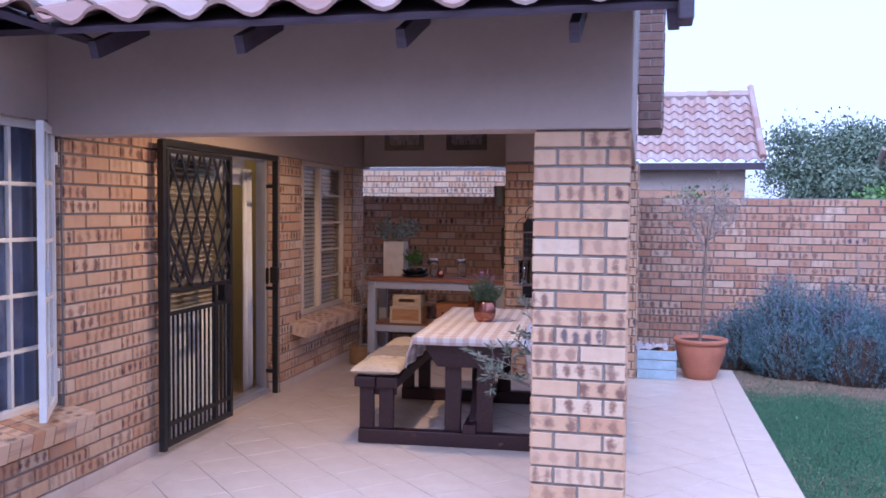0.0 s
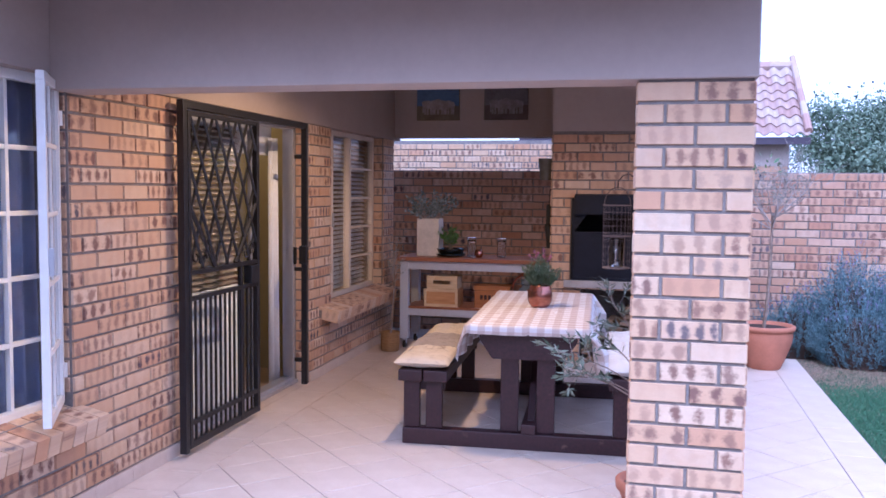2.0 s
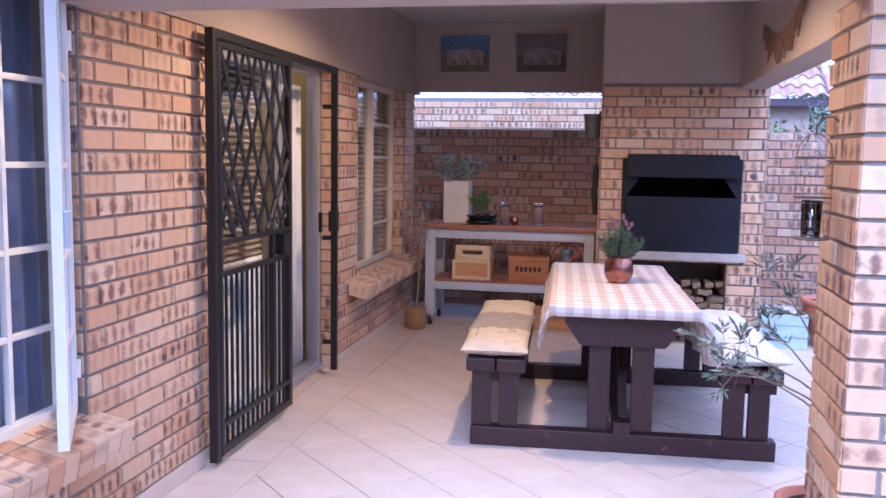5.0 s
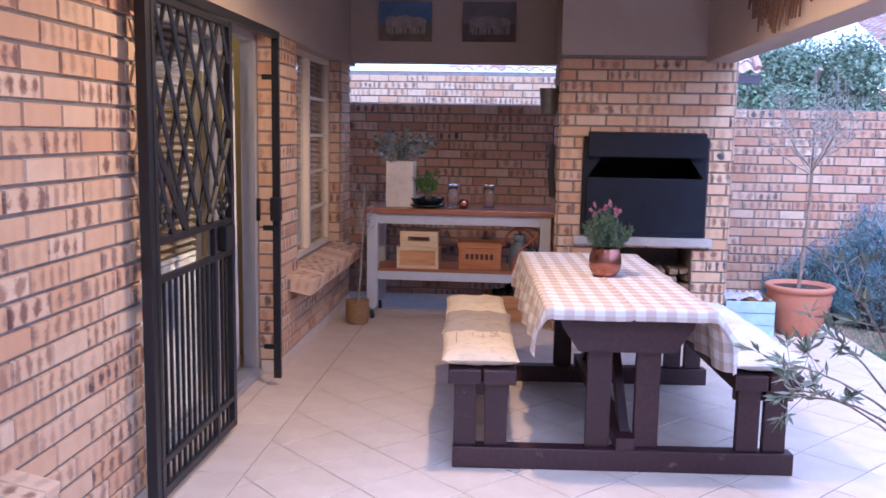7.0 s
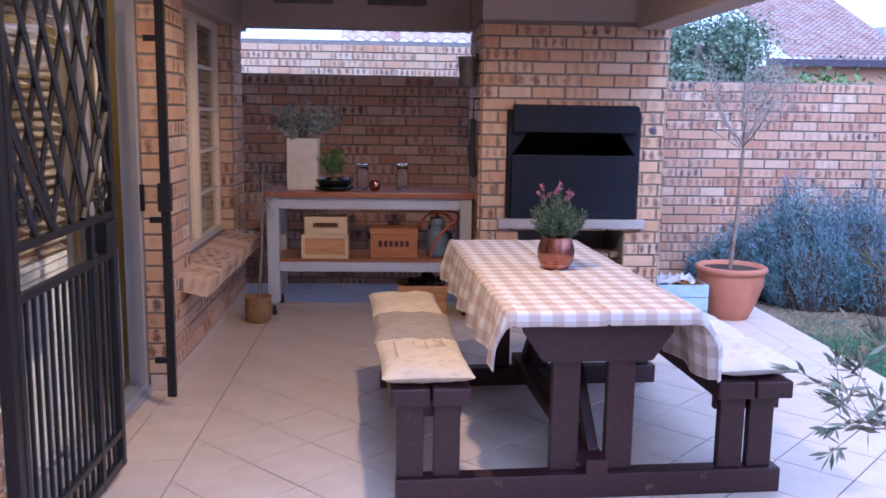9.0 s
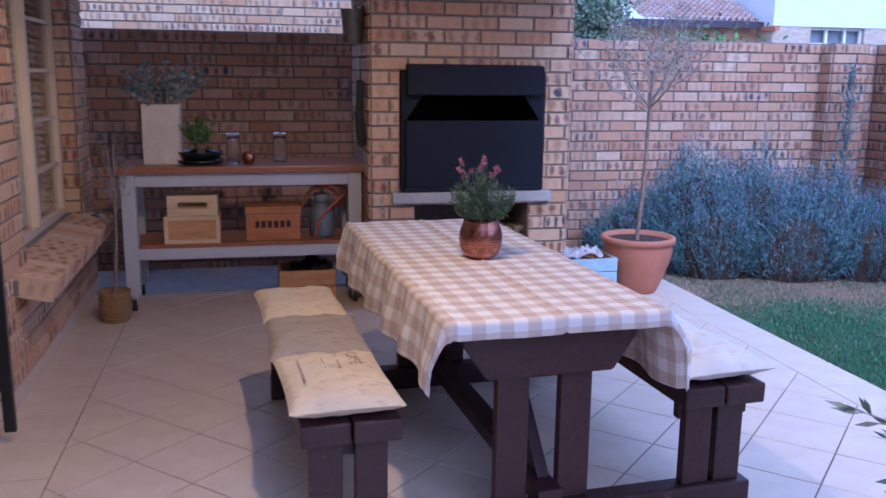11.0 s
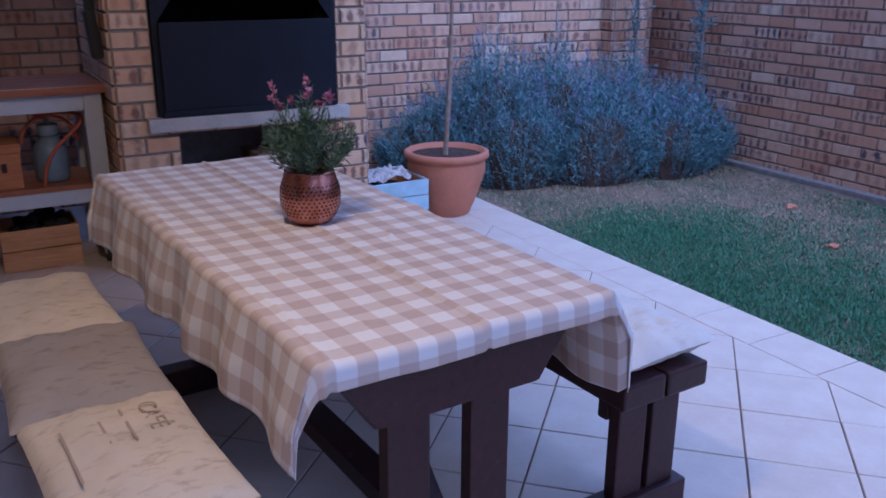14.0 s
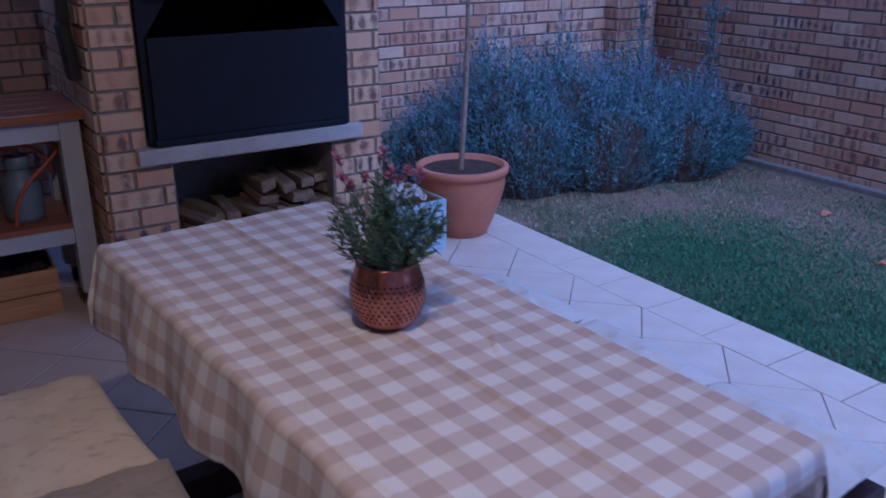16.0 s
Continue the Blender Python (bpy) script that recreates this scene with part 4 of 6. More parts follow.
def strips(stems, leaf_len, leaf_w, count, rng, spread=0.9, start=0.15):
    """Narrow leaves set along stems: two triangles each, folded along the midrib."""
    vs, fs = [], []
    for a, b, bend in stems:
        a, b, bend = Vector(a), Vector(b), Vector(bend)
        for k in range(count):
            t = start + (1 - start) * (k + rng.random()) / count
            p = a.lerp(b, t) + bend * (4 * t * (1 - t))
            d = (b - a).normalized() * rng.uniform(0.4, 1.0) + Vector((rng.gauss(0, 1), rng.gauss(0, 1), rng.gauss(0, 0.6))) * spread * 0.6
            d.normalize()
            side = d.cross(Vector((rng.gauss(0, 1), rng.gauss(0, 1), rng.gauss(0, 1)))).normalized()
            l, w = leaf_len * rng.uniform(0.6, 1.25), leaf_w * rng.uniform(0.7, 1.2)
            n = len(vs)
            vs += [p, p + d * l * 0.5 + side * w / 2, p + d * l, p + d * l * 0.5 - side * w / 2]
            fs.append((n, n + 1, n + 2, n + 3))
    return vs, fs


def stem_tubes(stems, r0, r1, seg=4, cuts=4):
    bm = bmesh.new()
    for a, b, bend in stems:
        a, b, bend = Vector(a), Vector(b), Vector(bend)
        pts = [a.lerp(b, t / cuts) + bend * (4 * (t / cuts) * (1 - t / cuts)) for t in range(cuts + 1)]
        for i, (p, q) in enumerate(zip(pts, pts[1:])):
            rod(bm, p, q, r0 + (r1 - r0) * i / cuts, r0 + (r1 - r0) * (i + 1) / cuts, seg)
    return bm


def leaf_part(name, data, material, parent, label=""):
    ob = new(name, raw_mesh(name, data[0], data[1], material))
    ob.parent = parent
    return tagged(ob, label)


rng = random.Random(11)
pot = thing("copper_flower_pot", (-0.922, 6.605, 0.789), "pierced copper pot of pink-flowering lavender on the tablecloth", "flower pot")
POT_SIDE = [(0.052, 0), (0.060, 0.003), (0.074, 0.024), (0.084, 0.050), (0.087, 0.078), (0.084, 0.105), (0.077, 0.128), (0.071, 0.148), (0.070, 0.154)]
part("pot", lathe(POT_SIDE + [(0.065, 0.154), (0.066, 0.135)], 56), M["copper"], pot, "round pierced copper pot")
piercing = bmesh.new()
for row in range(9):
    hz = 0.030 + row * 0.0108
    for (ra, za), (rb, zb) in zip(POT_SIDE, POT_SIDE[1:]):
        if za <= hz <= zb:
            rr_ = ra + (rb - ra) * (hz - za) / (zb - za)
            slope = math.atan2(rb - ra, zb - za)
    for q in range(38):
        a = 2 * math.pi * (q + 0.5 * (row % 2)) / 38
        turn_ = Matrix.Rotation(a, 4, "Z") @ Matrix.Translation((rr_ + 0.0002, 0, hz)) @ Matrix.Rotation(math.pi / 2 + slope, 4, "Y")
        bmesh.ops.create_cone(piercing, cap_ends=True, segments=8, radius1=0.0026, radius2=0.0026, depth=0.0016, matrix=turn_)
tagged(part("pierced_holes", piercing, M["bowl"], pot, "rows of small dark holes"), kind="stuff")
part("soil", lathe([(0.060, 0.13), (0.062, 0.136)], 20), M["soil"], pot)
stems = []
for i in range(95):
    a, r = rng.uniform(0, 6.283), rng.uniform(0, 1) ** 0.7
    foot = (0.045 * r * math.cos(a), 0.045 * r * math.sin(a), 0.135)
    tip = (0.135 * r * math.cos(a), 0.135 * r * math.sin(a), 0.135 + rng.uniform(0.12, 0.21) * (1.15 - 0.5 * r))
    stems.append((foot, tip, (0.012 * math.cos(a), 0.012 * math.sin(a), 0)))
leaf_part("foliage", strips(stems, 0.032, 0.0045, 34, rng), M["pot_leaf"], pot)
bl = []
for i in range(9):
    a = rng.uniform(0, 6.283)
    r = rng.uniform(0.03, 0.13)
    bl.append(((r * 0.5 * math.cos(a), r * 0.5 * math.sin(a), 0.24), (r * math.cos(a), r * math.sin(a), rng.uniform(0.33, 0.41)), (0, 0, 0)))
for one_stem in bl:
    part("flower_stem", stem_tubes([one_stem], 0.0016, 0.0012), M["pot_leaf"], pot)
heads = [((Vector(a).lerp(Vector(b), 0.82)), b, (0, 0, 0)) for a, b, c in bl]
flower_heads = leaf_part("bloom", strips(heads, 0.018, 0.009, 26, rng, 1.2, 0.0), M["pot_bloom"], pot, "small pink flower heads")
tagged(flower_heads, kind="stuff")

# ---- grill ----
K = thing("built_in_grill", (-0.427, KY, 0.775), "matt black steel built-in barbecue with a half-open front", "barbecue")
part("flange", boxes((-0.468, -0.44, -0.03, 0.02, 0.0, 0.75), bevel=0.003), M["braai_steel"], K)
part("flange", boxes((0.44, 0.468, -0.03, 0.02, 0.0, 0.75), bevel=0.003), M["braai_steel"], K)
part("flange_top", boxes((-0.44, 0.44, -0.03, 0.02, 0.72, 0.75), bevel=0.003), M["braai_steel"], K)
hood = bmesh.new()
cs = [(-0.44, -0.02, 0.80), (0.44, -0.02, 0.80), (0.44, -0.10, 0.79), (-0.44, -0.10, 0.79), (-0.44, -0.02, 0.61), (0.44, -0.02, 0.61), (0.44, -0.10, 0.61), (-0.44, -0.10, 0.61)]
hv = [hood.verts.new(c) for c in cs]
for f in ((0, 1, 2, 3), (4, 7, 6, 5), (3, 2, 6, 7), (0, 3, 7, 4), (1, 5, 6, 2), (0, 4, 5, 1)):
    hood.faces.new([hv[i] for i in f])
bmesh.ops.bevel(hood, geom=hood.edges[:], offset=0.005, segments=2, affect="EDGES")
part("hood", hood, M["braai_steel"], K, "black steel hood")
part("front_panel", boxes((-0.44, 0.44, -0.05, -0.03, 0.03, 0.45), bevel=0.004), M["braai_steel"], K, "black steel front panel")
part("drip_rail", boxes((-0.45, 0.45, -0.055, -0.02, 0.0, 0.03), bevel=0.004), M["braai_steel"], K)
for s in (-1, 1):
    gus = bmesh.new()
    q = [gus.verts.new(c) for c in ((s * 0.44, -0.028, 0.61), (s * 0.33, -0.028, 0.61), (s * 0.44, -0.028, 0.45))]
    gus.faces.new(q)
    ex = bmesh.ops.extrude_face_region(gus, geom=gus.faces[:])
    bmesh.ops.translate(gus, verts=[v for v in ex["geom"] if isinstance(v, bmesh.types.BMVert)], vec=(0, 0.006, 0))
    part("gusset", gus, M["braai_steel"], K)
for spec in ((-0.46, 0.46, 0.50, 0.52, 0.02, 0.78), (-0.468, -0.455, 0.02, 0.5, 0.02, 0.78), (0.455, 0.468, 0.02, 0.5, 0.02, 0.78), (-0.455, 0.455, 0.02, 0.5, 0.76, 0.78)):
    part("firebox_plate", boxes(spec), M["soot"], K, "sooty firebox lining")
part("grate_floor", boxes((-0.455, 0.455, 0.02, 0.5, 0.03, 0.05)), M["soot"], K)
structure("mantel_shelf", boxes((-0.955, 0.098, 8.635, 8.74, 0.705, 0.772), bevel=0.006), M["concrete"], "pale concrete slab under the grill", "shelf")

# split logs in the wood store


def log_block(l, w, h):
    bm = bmesh.new()
    box(bm, -w / 2, w / 2, -l / 2, l / 2, -h / 2, h / 2)
    for v in bm.verts:
        v.co.x *= 0.75 + 0.35 * noise.random()
        v.co.z *= 0.75 + 0.35 * noise.random()
    bmesh.ops.bevel(bm, geom=bm.edges[:], offset=0.004, segments=1, affect="EDGES")
    return bm


rng = random.Random(5)
logs = [as_mesh("firewood", log_block(0.34, 0.075 + 0.02 * (i % 3), 0.045 + 0.012 * (i % 2)), M["log"]) for i in range(5)]
z = 0.03
for r in range(9):
    x = -0.755 + rng.uniform(0, 0.02)
    while x < -0.10:
        w = rng.uniform(0.075, 0.105)
        if not (r > 6 and x < -0.45):
            ob = new("firewood", rng.choice(logs))
            ob.matrix_basis = pose(x + w / 2, 8.90 + rng.uniform(-0.05, 0.05), z, rng.uniform(-3, 3), rng.uniform(-16, 16), rng.uniform(-16, 16))
            tagged(ob, "split firewood log stacked under the grill", "firewood", "stacked firewood")
        x += w
    z += 0.058

# ---- trolley and what stands on it ----
TX0, TX1, TY0, TY1 = -2.615, -1.12, 8.90, 9.40
cart = thing("trolley", (TX0, TY0, 0), "grey painted trolley table with a varnished top, shelf and castors", "trolley")
CW, CD = TX1 - TX0, TY1 - TY0
for i in range(4):
    part("top_plank", boxes((-0.02, CW + 0.02, -0.025 + i * (CD + 0.05) / 4, -0.028 + (i + 1) * (CD + 0.05) / 4, 0.885, 0.925), bevel=0.004), M["cart_top"], cart)
for i in range(3):
    part("shelf_plank", boxes((0.05, CW - 0.05, 0.02 + i * (CD - 0.04) / 3, 0.017 + (i + 1) * (CD - 0.04) / 3, 0.405, 0.43), bevel=0.003), M["cart_top"], cart)
for x in (0.0, CW - 0.085):
    for y in (0.0, CD - 0.085):
        part("leg", boxes((x, x + 0.085, y, y + 0.085, 0.10, 0.885), bevel=0.004), M["grey_paint"], cart)
        w = part("castor", rod(bmesh.new(), (x + 0.03, y + 0.042, 0.038), (x + 0.055, y + 0.042, 0.038), 0.038, seg=20), M["rubber"], cart, "black castor wheel")
        part("fork", boxes((x + 0.022, x + 0.063, y + 0.03, y + 0.055, 0.045, 0.10), bevel=0.003), M["alu"], w)
for z0, z1 in ((0.80, 0.885), (0.335, 0.405)):
    part("rail", boxes((0.085, CW - 0.085, 0.012, 0.036, z0, z1), bevel=0.003), M["grey_paint"], cart)
    part("rail", boxes((0.085, CW - 0.085, CD - 0.036, CD - 0.012, z0, z1), bevel=0.003), M["grey_paint"], cart)
    for x in (0.03, CW - 0.055):
        part("end_rail", boxes((x, x + 0.024, 0.085, CD - 0.085, z0, z1), bevel=0.003), M["grey_paint"], cart)
TZ = 0.925
rng = random.Random(21)
vase = thing("square_vase", (-2.37, 9.15, TZ), "tall square whitewashed vase of grey-green eucalyptus on the trolley", "vase")
vb_ = bmesh.new()
box(vb_, -0.115, 0.115, -0.10, 0.10, 0, 0.38, 0.006)
for f in [f for f in vb_.faces if f.normal.z > 0.9 and f.calc_area() > 0.01]:
    r = bmesh.ops.inset_individual(vb_, faces=[f], thickness=0.015)
    bmesh.ops.translate(vb_, verts=f.verts, vec=(0, 0, -0.15))
part("vase_body", vb_, M["ceramic"], vase)
stems = []
for i in range(46):
    a = rng.uniform(0, 6.283)
    r = rng.uniform(0.05, 1) ** 0.6
    stems.append(((0.05 * math.cos(a), 0.04 * math.sin(a), 0.30), (0.32 * r * math.cos(a), 0.22 * r * math.sin(a), 0.40 + rng.uniform(0.05, 0.30) * (1.1 - 0.5 * r)), (0, 0, 0.03)))
tagged(part("stem_tangle", stem_tubes(stems, 0.003, 0.0015), M["twig"], vase), kind="stuff")
leaf_part("leaves", strips(stems, 0.040, 0.028, 17, rng, 1.2, 0.35), M["euca"], vase, "silvery rounded leaves")

bon = thing("potted_herb", (-2.14, 9.10, TZ), "small green herb in a dark glazed bowl on a saucer", "pot plant")
part("saucer", lathe([(0.10, 0), (0.145, 0.012), (0.15, 0.03), (0.142, 0.03), (0.135, 0.016)], 36), M["bowl"], bon, "dark round saucer")
part("bowl", lathe([(0.09, 0.016), (0.125, 0.04), (0.142, 0.075), (0.145, 0.082), (0.135, 0.082), (0.128, 0.07)], 36), M["bowl"], bon, "dark glazed round bowl")
part("soil", lathe([(0.12, 0.064), (0.125, 0.070)], 20), M["soil"], bon)
stems = [((rng.gauss(0, 0.01), rng.gauss(0, 0.01), 0.07), (rng.gauss(0, 0.045), rng.gauss(0, 0.045), 0.16 + rng.uniform(0.02, 0.14)), (0, 0, 0)) for i in range(30)]
part("stem_tangle", stem_tubes(stems[:10], 0.003, 0.0015), M["bark"], bon)
leaf_part("leaves", strips(stems, 0.030, 0.020, 16, rng, 1.3, 0.45), M["bonsai"], bon)

for x, y in ((-1.93, 9.13), (-1.63, 9.16)):
    j = thing("glass_jar", (x, y, TZ), "clear glass jar with a metal clip lid on the trolley", "jar", "glass jars on the trolley")
    part("jar_body", lathe([(0.040, 0), (0.046, 0.006), (0.047, 0.12), (0.040, 0.15), (0.040, 0.17), (0.036, 0.17), (0.036, 0.148), (0.043, 0.118), (0.042, 0.012), (0.036, 0.008)], 28), M["jar_glass"], j)
    part("lid", lathe([(0.042, 0.171), (0.044, 0.176), (0.044, 0.19), (0.036, 0.195)], 28), M["jar_glass"], j)
    for sx in (-1, 1):
        part("clip", rod(bmesh.new(), (sx * 0.045, 0, 0.14), (sx * 0.05, 0, 0.19), 0.002), M["zinc"], j, "thin wire clip")
single("copper_cup", lathe([(0.020, 0), (0.034, 0.008), (0.043, 0.04), (0.038, 0.072), (0.030, 0.08), (0.027, 0.08), (0.034, 0.06)], 28), M["copper"], (-1.835, 9.02, TZ), "small round copper cup on the trolley", "cup")


def crate(name, base, w, d, h, slats, material, label, thick=0.012, open_top=True):
    c = thing(name, base, label, "crate")
    g = h / slats
    for i in range(slats):
        z0, z1 = i * g + 0.003, (i + 1) * g - 0.004
        part("slat", boxes((-w / 2, w / 2, -d / 2, -d / 2 + thick, z0, z1), bevel=0.002), material, c)
        part("slat", boxes((-w / 2, w / 2, d / 2 - thick, d / 2, z0, z1), bevel=0.002), material, c)
        part("slat", boxes((-w / 2, -w / 2 + thick, -d / 2 + thick, d / 2 - thick, z0, z1), bevel=0.002), material, c)
        part("slat", boxes((w / 2 - thick, w / 2, -d / 2 + thick, d / 2 - thick, z0, z1), bevel=0.002), material, c)
    for x in (-w / 2 + thick, w / 2 - thick - 0.02):
        for y in (-d / 2 + thick, d / 2 - thick - 0.02):
            part("corner_post", boxes((x, x + 0.02, y, y + 0.02, 0.003, h - 0.005)), material, c)
    part("bottom", boxes((-w / 2 + thick, w / 2 - thick, -d / 2 + thick, d / 2 - thick, 0.002, 0.012)), material, c)
    return c


SZ = 0.430
c = crate("wooden_crate", (-2.20, 9.07, SZ), 0.345, 0.26, 0.175, 1, M["crate"], "orange-toned wooden crate on the trolley shelf")
for x in (-0.1725, 0.1475):
    part("batten", boxes((x, x + 0.025, -0.142, -0.13, 0, 0.178), bevel=0.002), M["crate_pale"], c, "pale end batten")
part("batten", boxes((-0.147, 0.147, -0.142, -0.13, 0, 0.028), bevel=0.002), M["crate_pale"], c)
part("batten", boxes((-0.147, 0.147, -0.142, -0.13, 0.15, 0.178), bevel=0.002), M["crate_pale"], c)
c = thing("pale_crate", (-2.195, 9.08, SZ + 0.176), "small pale wooden crate with a handle slot, stacked on another", "crate")
part("front_board", boxes((-0.155, 0.155, -0.12, -0.108, 0, 0.045), (-0.155, 0.155, -0.12, -0.108, 0.085, 0.13), (-0.155, -0.09, -0.12, -0.108, 0.045, 0.085), (0.09, 0.155, -0.12, -0.108, 0.045, 0.085)), M["crate_pale"], c)
part("back_board", boxes((-0.155, 0.155, 0.108, 0.12, 0, 0.13)), M["crate_pale"], c)
part("side_board", boxes((-0.155, -0.143, -0.108, 0.108, 0, 0.13)), M["crate_pale"], c)
part("side_board", boxes((0.143, 0.155, -0.108, 0.108, 0, 0.13)), M["crate_pale"], c)
part("bottom", boxes((-0.143, 0.143, -0.108, 0.108, 0, 0.01)), M["crate_pale"], c)
c = thing("wooden_box", (-1.69, 9.08, SZ), "brown wooden box with dark stencilled letters on the trolley shelf", "box")
part("box_body", boxes((-0.175, 0.175, -0.11, 0.11, 0, 0.175), bevel=0.004), M["box_wood"], c)
part("lid", boxes((-0.18, 0.18, -0.115, 0.115, 0.178, 0.222), bevel=0.004), M["box_wood"], c)
for i in range(6):
    part("stencil_mark", boxes((-0.115 + i * 0.04, -0.09 + i * 0.04, -0.1125, -0.111, 0.085, 0.13)), M["table_wood"], c)

c = thing("gas_cylinder", (-1.365, 9.09, SZ), "small blue-grey gas cylinder with an orange hose", "gas cylinder")
part("cylinder", lathe([(0.070, 0), (0.080, 0.01), (0.083, 0.03), (0.083, 0.15), (0.070, 0.19), (0.045, 0.21), (0.042, 0.235)], 32), M["gas"], c)
part("collar", lathe([(0.050, 0.235), (0.052, 0.24), (0.052, 0.285), (0.046, 0.29)], 28), M["gas"], c)
part("valve", rod(bmesh.new(), (0, 0, 0.285), (0, 0, 0.325), 0.014), M["zinc"], c)
pts = [Vector((0, 0, 0.32))]
for i in range(1, 25):
    a = i / 24
    pts.append(Vector((-0.05 + 0.15 * math.sin(a * 3.0) - 0.06 * math.sin(a * 9), -0.10 * a, 0.32 + 0.045 * math.sin(a * 3.4) - 0.36 * a ** 3)))
part("hose", tube(pts, 0.009), M["hose"], c, "orange rubber hose")
pts = [Vector((-0.13 + 0.13 * (1 - math.cos(a)), -0.02, 0.20 + 0.135 * math.sin(a))) for a in [k * math.pi / 16 for k in range(17)]]
part("hose", tube(pts, 0.009), M["hose"], c, "orange rubber hose")

c = crate("charcoal_crate", (-1.475, 9.12, 0.0), 0.37, 0.30, 0.22, 2, M["crate"], "wooden slatted crate of charcoal under the trolley")
rng = random.Random(8)
for i in range(34):
    lump = bmesh.new()
    bmesh.ops.create_icosphere(lump, subdivisions=1, radius=rng.uniform(0.028, 0.05))
    for v in lump.verts:
        v.co *= rng.uniform(0.7, 1.2)
    part("charcoal_lump", lump, M["charcoal"], c, at=pose(rng.uniform(-0.14, 0.14), rng.uniform(-0.11, 0.11), rng.uniform(0.15, 0.25), rng.uniform(0, 90), 0, rng.uniform(0, 90)))

# woven basket with a bare twig plant
bk = thing("basket_planter", (-2.665, 8.74, 0), "woven straw basket holding a thin leafless twig plant", "planter")
part("basket", lathe([(0.080, 0), (0.088, 0.01), (0.096, 0.08), (0.092, 0.17), (0.098, 0.19), (0.088, 0.19), (0.084, 0.15)], 30, 0.02), M["basket"], bk)
part("soil", lathe([(0.075, 0.14), (0.08, 0.15)], 16), M["soil"], bk)
rng = random.Random(14)
trunk = [((0, 0, 0.14), (0.035, 0.02, 0.86), (0.012, 0, 0))]
tw = []
for i in range(40):
    a = rng.uniform(0, 6.283)
    z0 = rng.uniform(0.62, 0.90)
    tw.append(((0.033, 0.018, z0), (0.035 + rng.uniform(0.06, 0.15) * math.cos(a), 0.05 + rng.uniform(0.04, 0.14) * math.sin(a), z0 + rng.uniform(0.05, 0.34)), (0, 0, 0.01)))
part("trunk", stem_tubes(trunk, 0.011, 0.007, 8), M["bark"], bk)
part("twig_tangle", stem_tubes(tw, 0.0022, 0.001, 4, 2), M["twig"], bk)
leaf_part("leaves", strips(tw, 0.022, 0.009, 5, rng, 1.2, 0.4), M["euca"], bk)

# things hung on the chimney's side
bu = thing("hanging_bucket", (-1.165, 8.90, 1.70), "small galvanised bucket hanging on the chimney side", "bucket")
part("bucket_body", lathe([(0.055, 0), (0.058, 0.004), (0.078, 0.20), (0.082, 0.205), (0.074, 0.205), (0.054, 0.01)], 28), M["zinc"], bu)
part("bracket", boxes((0.05, 0.085, -0.01, 0.01, 0.15, 0.23)), M["steel_black"], bu)
gv = thing("braai_gloves", (-1.125, 8.88, 1.05), "dark leather gloves and brush hanging on a hook", "gloves")
gb = bmesh.new()
box(gb, -0.03, 0.02, -0.07, 0.05, 0.0, 0.24, 0.02)
box(gb, -0.025, 0.02, -0.04, 0.04, 0.22, 0.42, 0.018)
for v in gb.verts:
    v.co.y += 0.03 * math.sin(v.co.z * 14)
    v.co.x += 0.012 * math.sin(v.co.z * 21 + 1)
part("glove", gb, M["rubber"], gv)
part("hook", rod(rod(bmesh.new(), (0.0, 0, 0.40), (0.0, 0, 0.56), 0.004), (0.0, 0, 0.56), (0.04, 0, 0.56), 0.004), M["steel_black"], gv, "thin wire hook")


# pictures on the rear beam
def picture(x0, sky_c, land_c, body_c, label):
    p = thing("picture", (x0 + 0.23, 9.60, 2.33), label, "picture", "pictures on the beam")
    part("canvas", boxes((-0.23, 0.23, -0.03, 0.0, 0.0, 0.335), bevel=0.003), plain("canvas_ground", land_c, 0.8, vary=0.25, scale=14), p)
    part("painted_sky", boxes((-0.228, 0.228, -0.033, -0.0305, 0.15, 0.333)), plain("canvas_sky", sky_c, 0.8, vary=0.2, scale=8), p)
    for cx, s in ((-0.10, 0.85), (0.015, 1.1), (0.125, 0.8)):
        b = bmesh.new()
        for ox, oz, r in ((-0.012, 0.0, 0.052), (0.03, -0.006, 0.046), (-0.055, 0.012, 0.032)):
            bmesh.ops.create_cone(b, cap_ends=True, segments=18, radius1=r * s, radius2=r * s, depth=0.002, matrix=Matrix.Translation((cx + ox * s, -0.035 - 0.0006 * oz / 0.006, 0.165 + oz)) @ Matrix.Rotation(radians(90), 4, "X"))
        for dx in (-0.045, -0.012, 0.03, 0.055):
            box(b, cx + dx * s - 0.012 * s, cx + dx * s + 0.012 * s, -0.0355, -0.0335, 0.06, 0.15)
        box(b, cx - 0.078 * s, cx - 0.06 * s, -0.0365, -0.034, 0.08, 0.17)
        part("painted_shape", b, plain("canvas_shape", body_c, 0.8, vary=0.3, scale=20), p)


picture(-2.635, (0.10, 0.17, 0.30), (0.17, 0.14, 0.10), (0.34, 0.29, 0.27), "canvas print of grey animal shapes under a blue sky")
picture(-1.907, (0.16, 0.15, 0.17), (0.11, 0.09, 0.085), (0.26, 0.23, 0.23), "dim sepia canvas print of animal shapes and trees")

